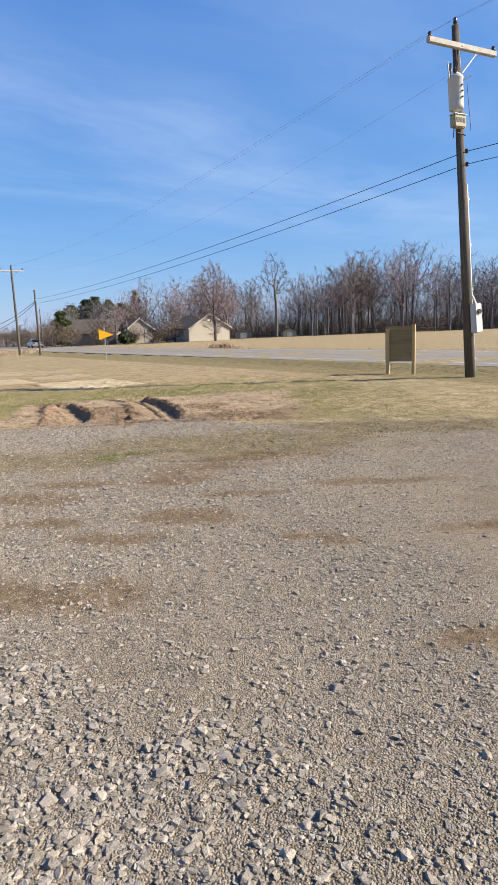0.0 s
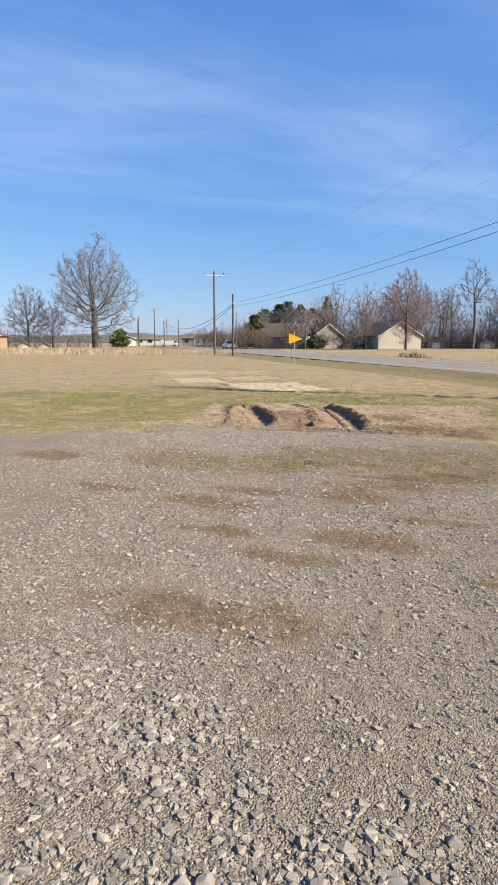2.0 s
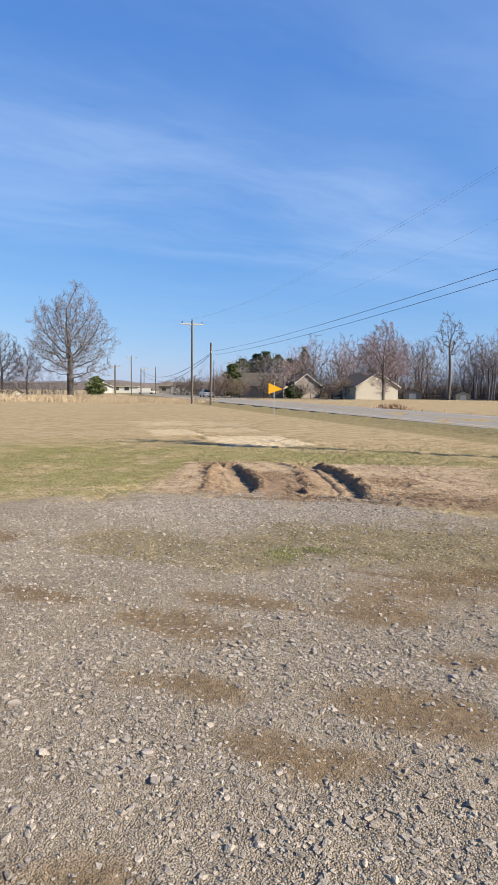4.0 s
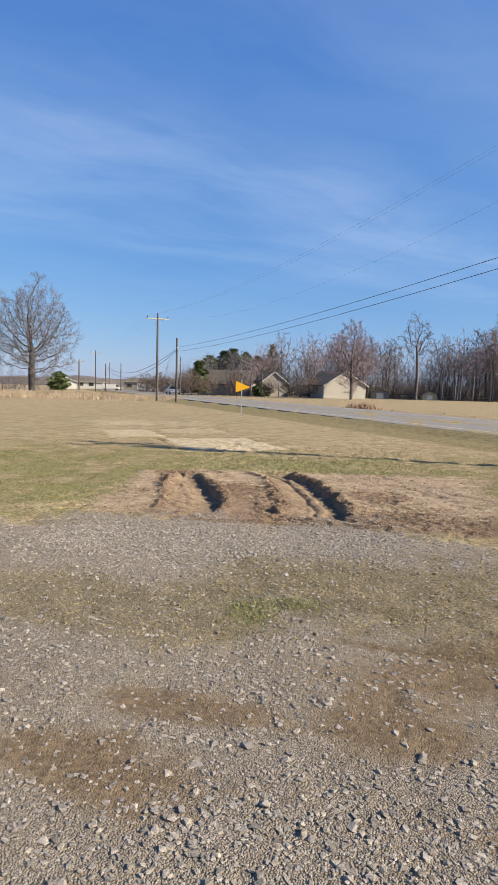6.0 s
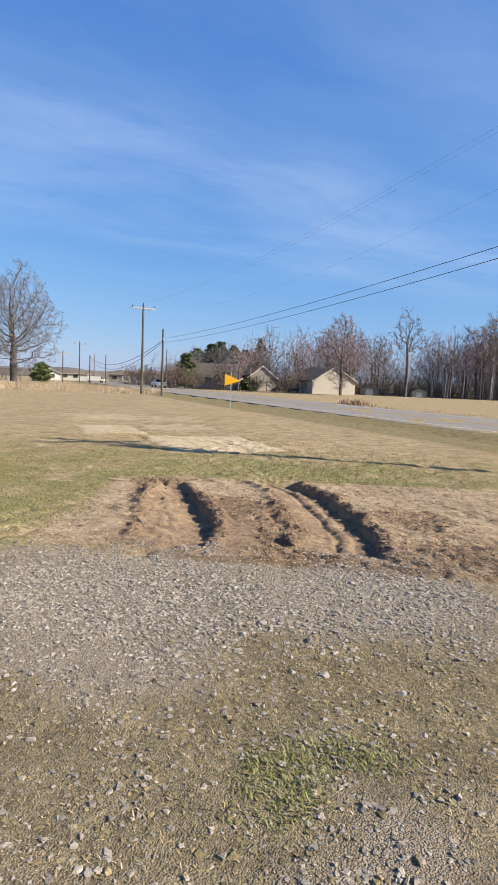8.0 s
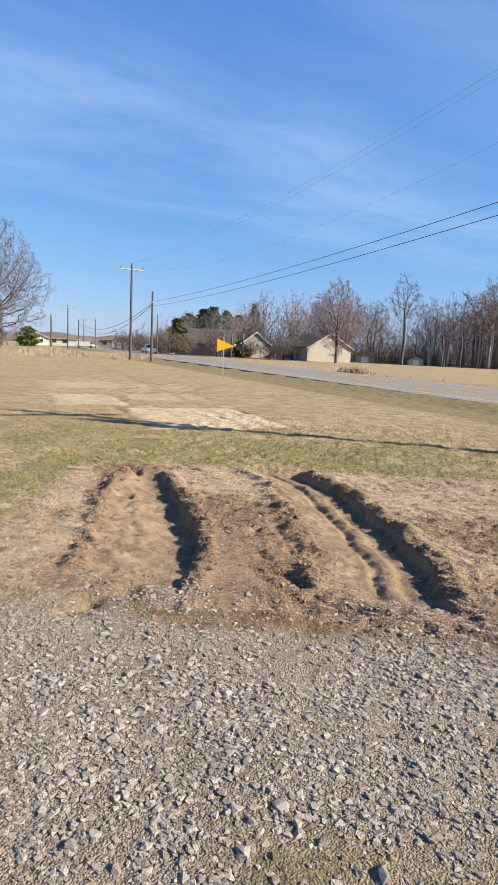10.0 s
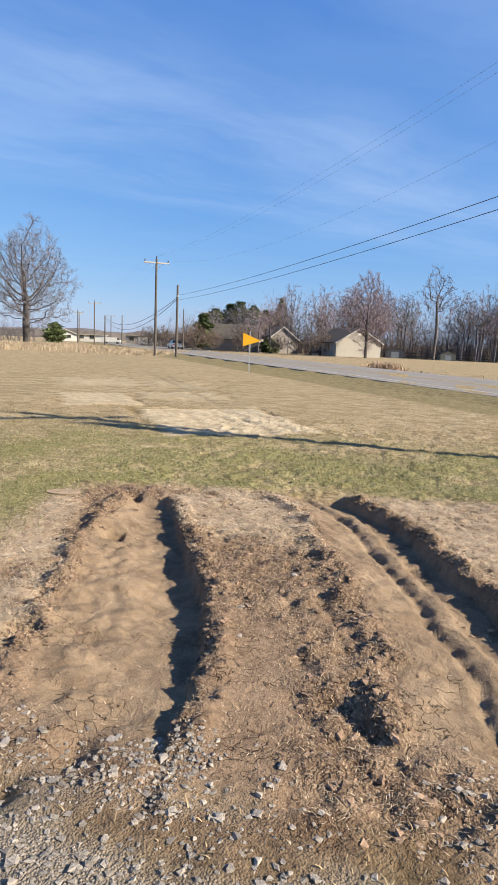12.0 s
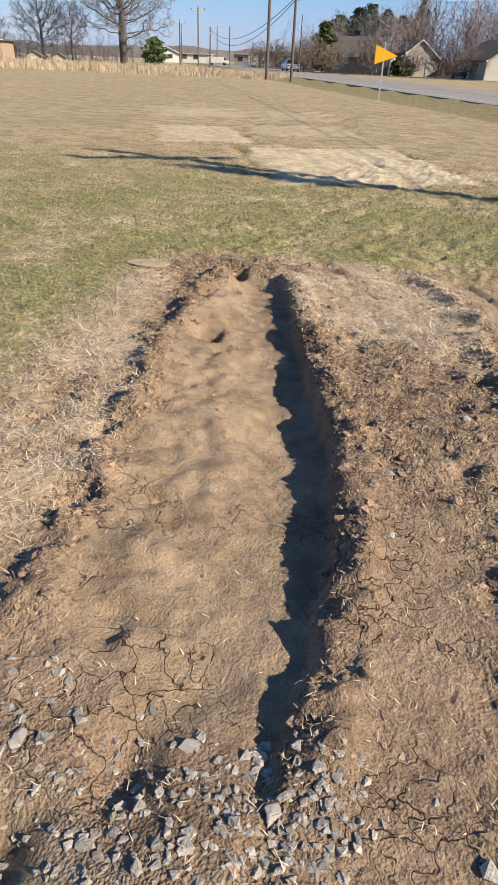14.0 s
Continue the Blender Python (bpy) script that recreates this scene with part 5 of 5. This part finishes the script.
x3, y3, z3 = scatter(115000, -4.2, 1.2, 1.6, 12.0, lambda p, x, y: (1 - .8 * p["damp"]) * np.clip(.6 * p["gravel"] * spots(x, y, near_heap, .75) + .06 * p["gravel"] * p["loose"] + .85 * p["gravel"] * step(8.9, 9.6, y) * p["loose"] * (1 - .8 * p["olive"]) + .45 * spots(x, y, MOUTH), 0, 1))
s3 = np.clip(rg.lognormal(math.log(.027), .40, len(x3)), .012, .052) * (1 - .24 * step(6, 8, y3)) * (1 - .25 * spots(x3, y3, MOUTH))
x4, y4, z4 = scatter(1050, -3.2, -2.35, 11.0, 11.75, lambda p, x, y: spots(x, y, MOUTH[2:], .7))
s4 = np.clip(rg.lognormal(math.log(.021), .3, len(x4)), .011, .034)
x, y, z, sz = (np.concatenate(k) for k in ((x1, x2, x3, x4), (y1, y2, y3, y4), (z1, z2, z3, z4), (s1, s2, s3, s4)))
gravel = tagged(part("gravel", mesh_arrays("gravel", *stones(x, y, z, sz, 3)), M["stone"]), "loose crushed grey-tan limestone gravel", "gravel", kind="stuff")
x, y, z = scatter(120000, -5, 1.2, 11.2, 16, lambda p, x, y: p["rough"] * np.clip(.70 + .9 * fbm(x, y, .5, 21), .10, 1) + .14 * p["tread"] + .5 * p["slope"])
sz = np.clip(rg.lognormal(math.log(.0145), .55, len(x)), .005, .055) * (1 - .45 * plan(x, y)["tread"])
tagged(part("earth_clods", mesh_arrays("earth_clods", *stones(x, y, z - .006, sz, 4)), M["clod"]), "crumbled brown earth clods beside the ruts", "soil", kind="stuff")
x, y, z = scatter(40000, -5, 1.2, 11.2, 16, lambda p, x, y: p["ridge"] * .8)
sz = np.clip(rg.lognormal(math.log(.022), .42, len(x)), .010, .055)
tagged(part("ridge_clods", mesh_arrays("ridge_clods", *stones(x, y, z - .004, sz, 14)), M["clod"]), "coarse dark earth clods heaped along the ruts", "soil", kind="stuff")
x, y, z = scatter(60000, -4.2, 4.2, 6.9, 11.4, lambda p, x, y: p["olive"] * np.clip(.45 + .8 * fbm(x, y, .35, 65), .05, 1))
sz = np.clip(rg.lognormal(math.log(.019), .4, len(x)), .007, .045)
tagged(part("grass_clumps", mesh_arrays("grass_clumps", *stones(x, y, z - .003, sz, 15)), M["clump"]), "crumbled turf and moss clumps in the gravel", "turf", kind="stuff")
# the larger broken stones, one by one
x, y, z = scatter(9000, -3.2, 2.2, 1.7, 11.9, lambda p, x, y: .10 * p["loose"] * p["gravel"] + .012 * p["gravel"])
order = np.argsort(np.hypot(x - .1, (y - 2.6) * .6))[:230]
shapes = []
for k in range(12):
    rk = random.Random(300 + k)
    bm = bmesh.new()
    for _ in range(15):
        d = Vector((rk.gauss(0, 1), rk.gauss(0, 1), rk.gauss(0, 1))).normalized() * rk.uniform(.8, 1.1)
        bm.verts.new((d[0] * .55, d[1] * (.34 + .012 * k), d[2] * .27 + .12))
    hull = bmesh.ops.convex_hull(bm, input=bm.verts)
    bmesh.ops.delete(bm, geom=[g for g in hull["geom_interior"] if isinstance(g, bmesh.types.BMVert)], context="VERTS")
    me = bpy.data.meshes.new("stone"); bm.to_mesh(me); bm.free()
    me.materials.append(M["stone_big"])
    shapes.append(me)
heap = thing("stone_scatter", "larger broken grey stones lying in the gravel", "stones")
for i in order:
    o = new("stone", shapes[i % 12])
    s = rg.uniform(.032, .072)
    o.matrix_world = pose(x[i], y[i], z[i] - .004, 0, 0, rg.uniform(0, 360)) @ Matrix.Diagonal((s, s, s, 1))
    o.parent = heap
# pale stones on the bare soil
for px, py, s in ((-2.78, 12.73, .06), (-2.69, 12.36, .05), (-2.56, 13.29, .07), (-2.95, 11.45, .07), (-2.72, 11.38, .08), (-2.62, 11.5, .05), (-3.3, 11.3, .06), (-1.3, 12.6, .06), (-1.2, 12.3, .07)):
    o = new("stone", shapes[int(px * 100) % 12])
    o.matrix_world = pose(px, py, height(px, py), 0, 0, px * 900) @ Matrix.Diagonal((s * .7, s * .7, s * .6, 1))
    tagged(o, "pale broken stone lying on bare soil", "stone", "stones on the bare soil")
slab = bmesh.new()
bmesh.ops.create_circle(slab, cap_ends=True, segments=9, radius=.13)
bmesh.ops.scale(slab, vec=(1.25, .7, 1), verts=slab.verts)
ext = bmesh.ops.extrude_face_region(slab, geom=slab.faces[:])
bmesh.ops.translate(slab, vec=(0, 0, .008), verts=[g for g in ext["geom"] if isinstance(g, bmesh.types.BMVert)])
bmesh.ops.recalc_face_normals(slab, faces=slab.faces)
sl = tagged(part("flat_stone", slab, M["brick"]), "flat pale stone slab at the grass edge", "stone")
sl.matrix_world = pose(-5.0, 14.6, height(-5.0, 14.6) + .0, 0, 0, 15)
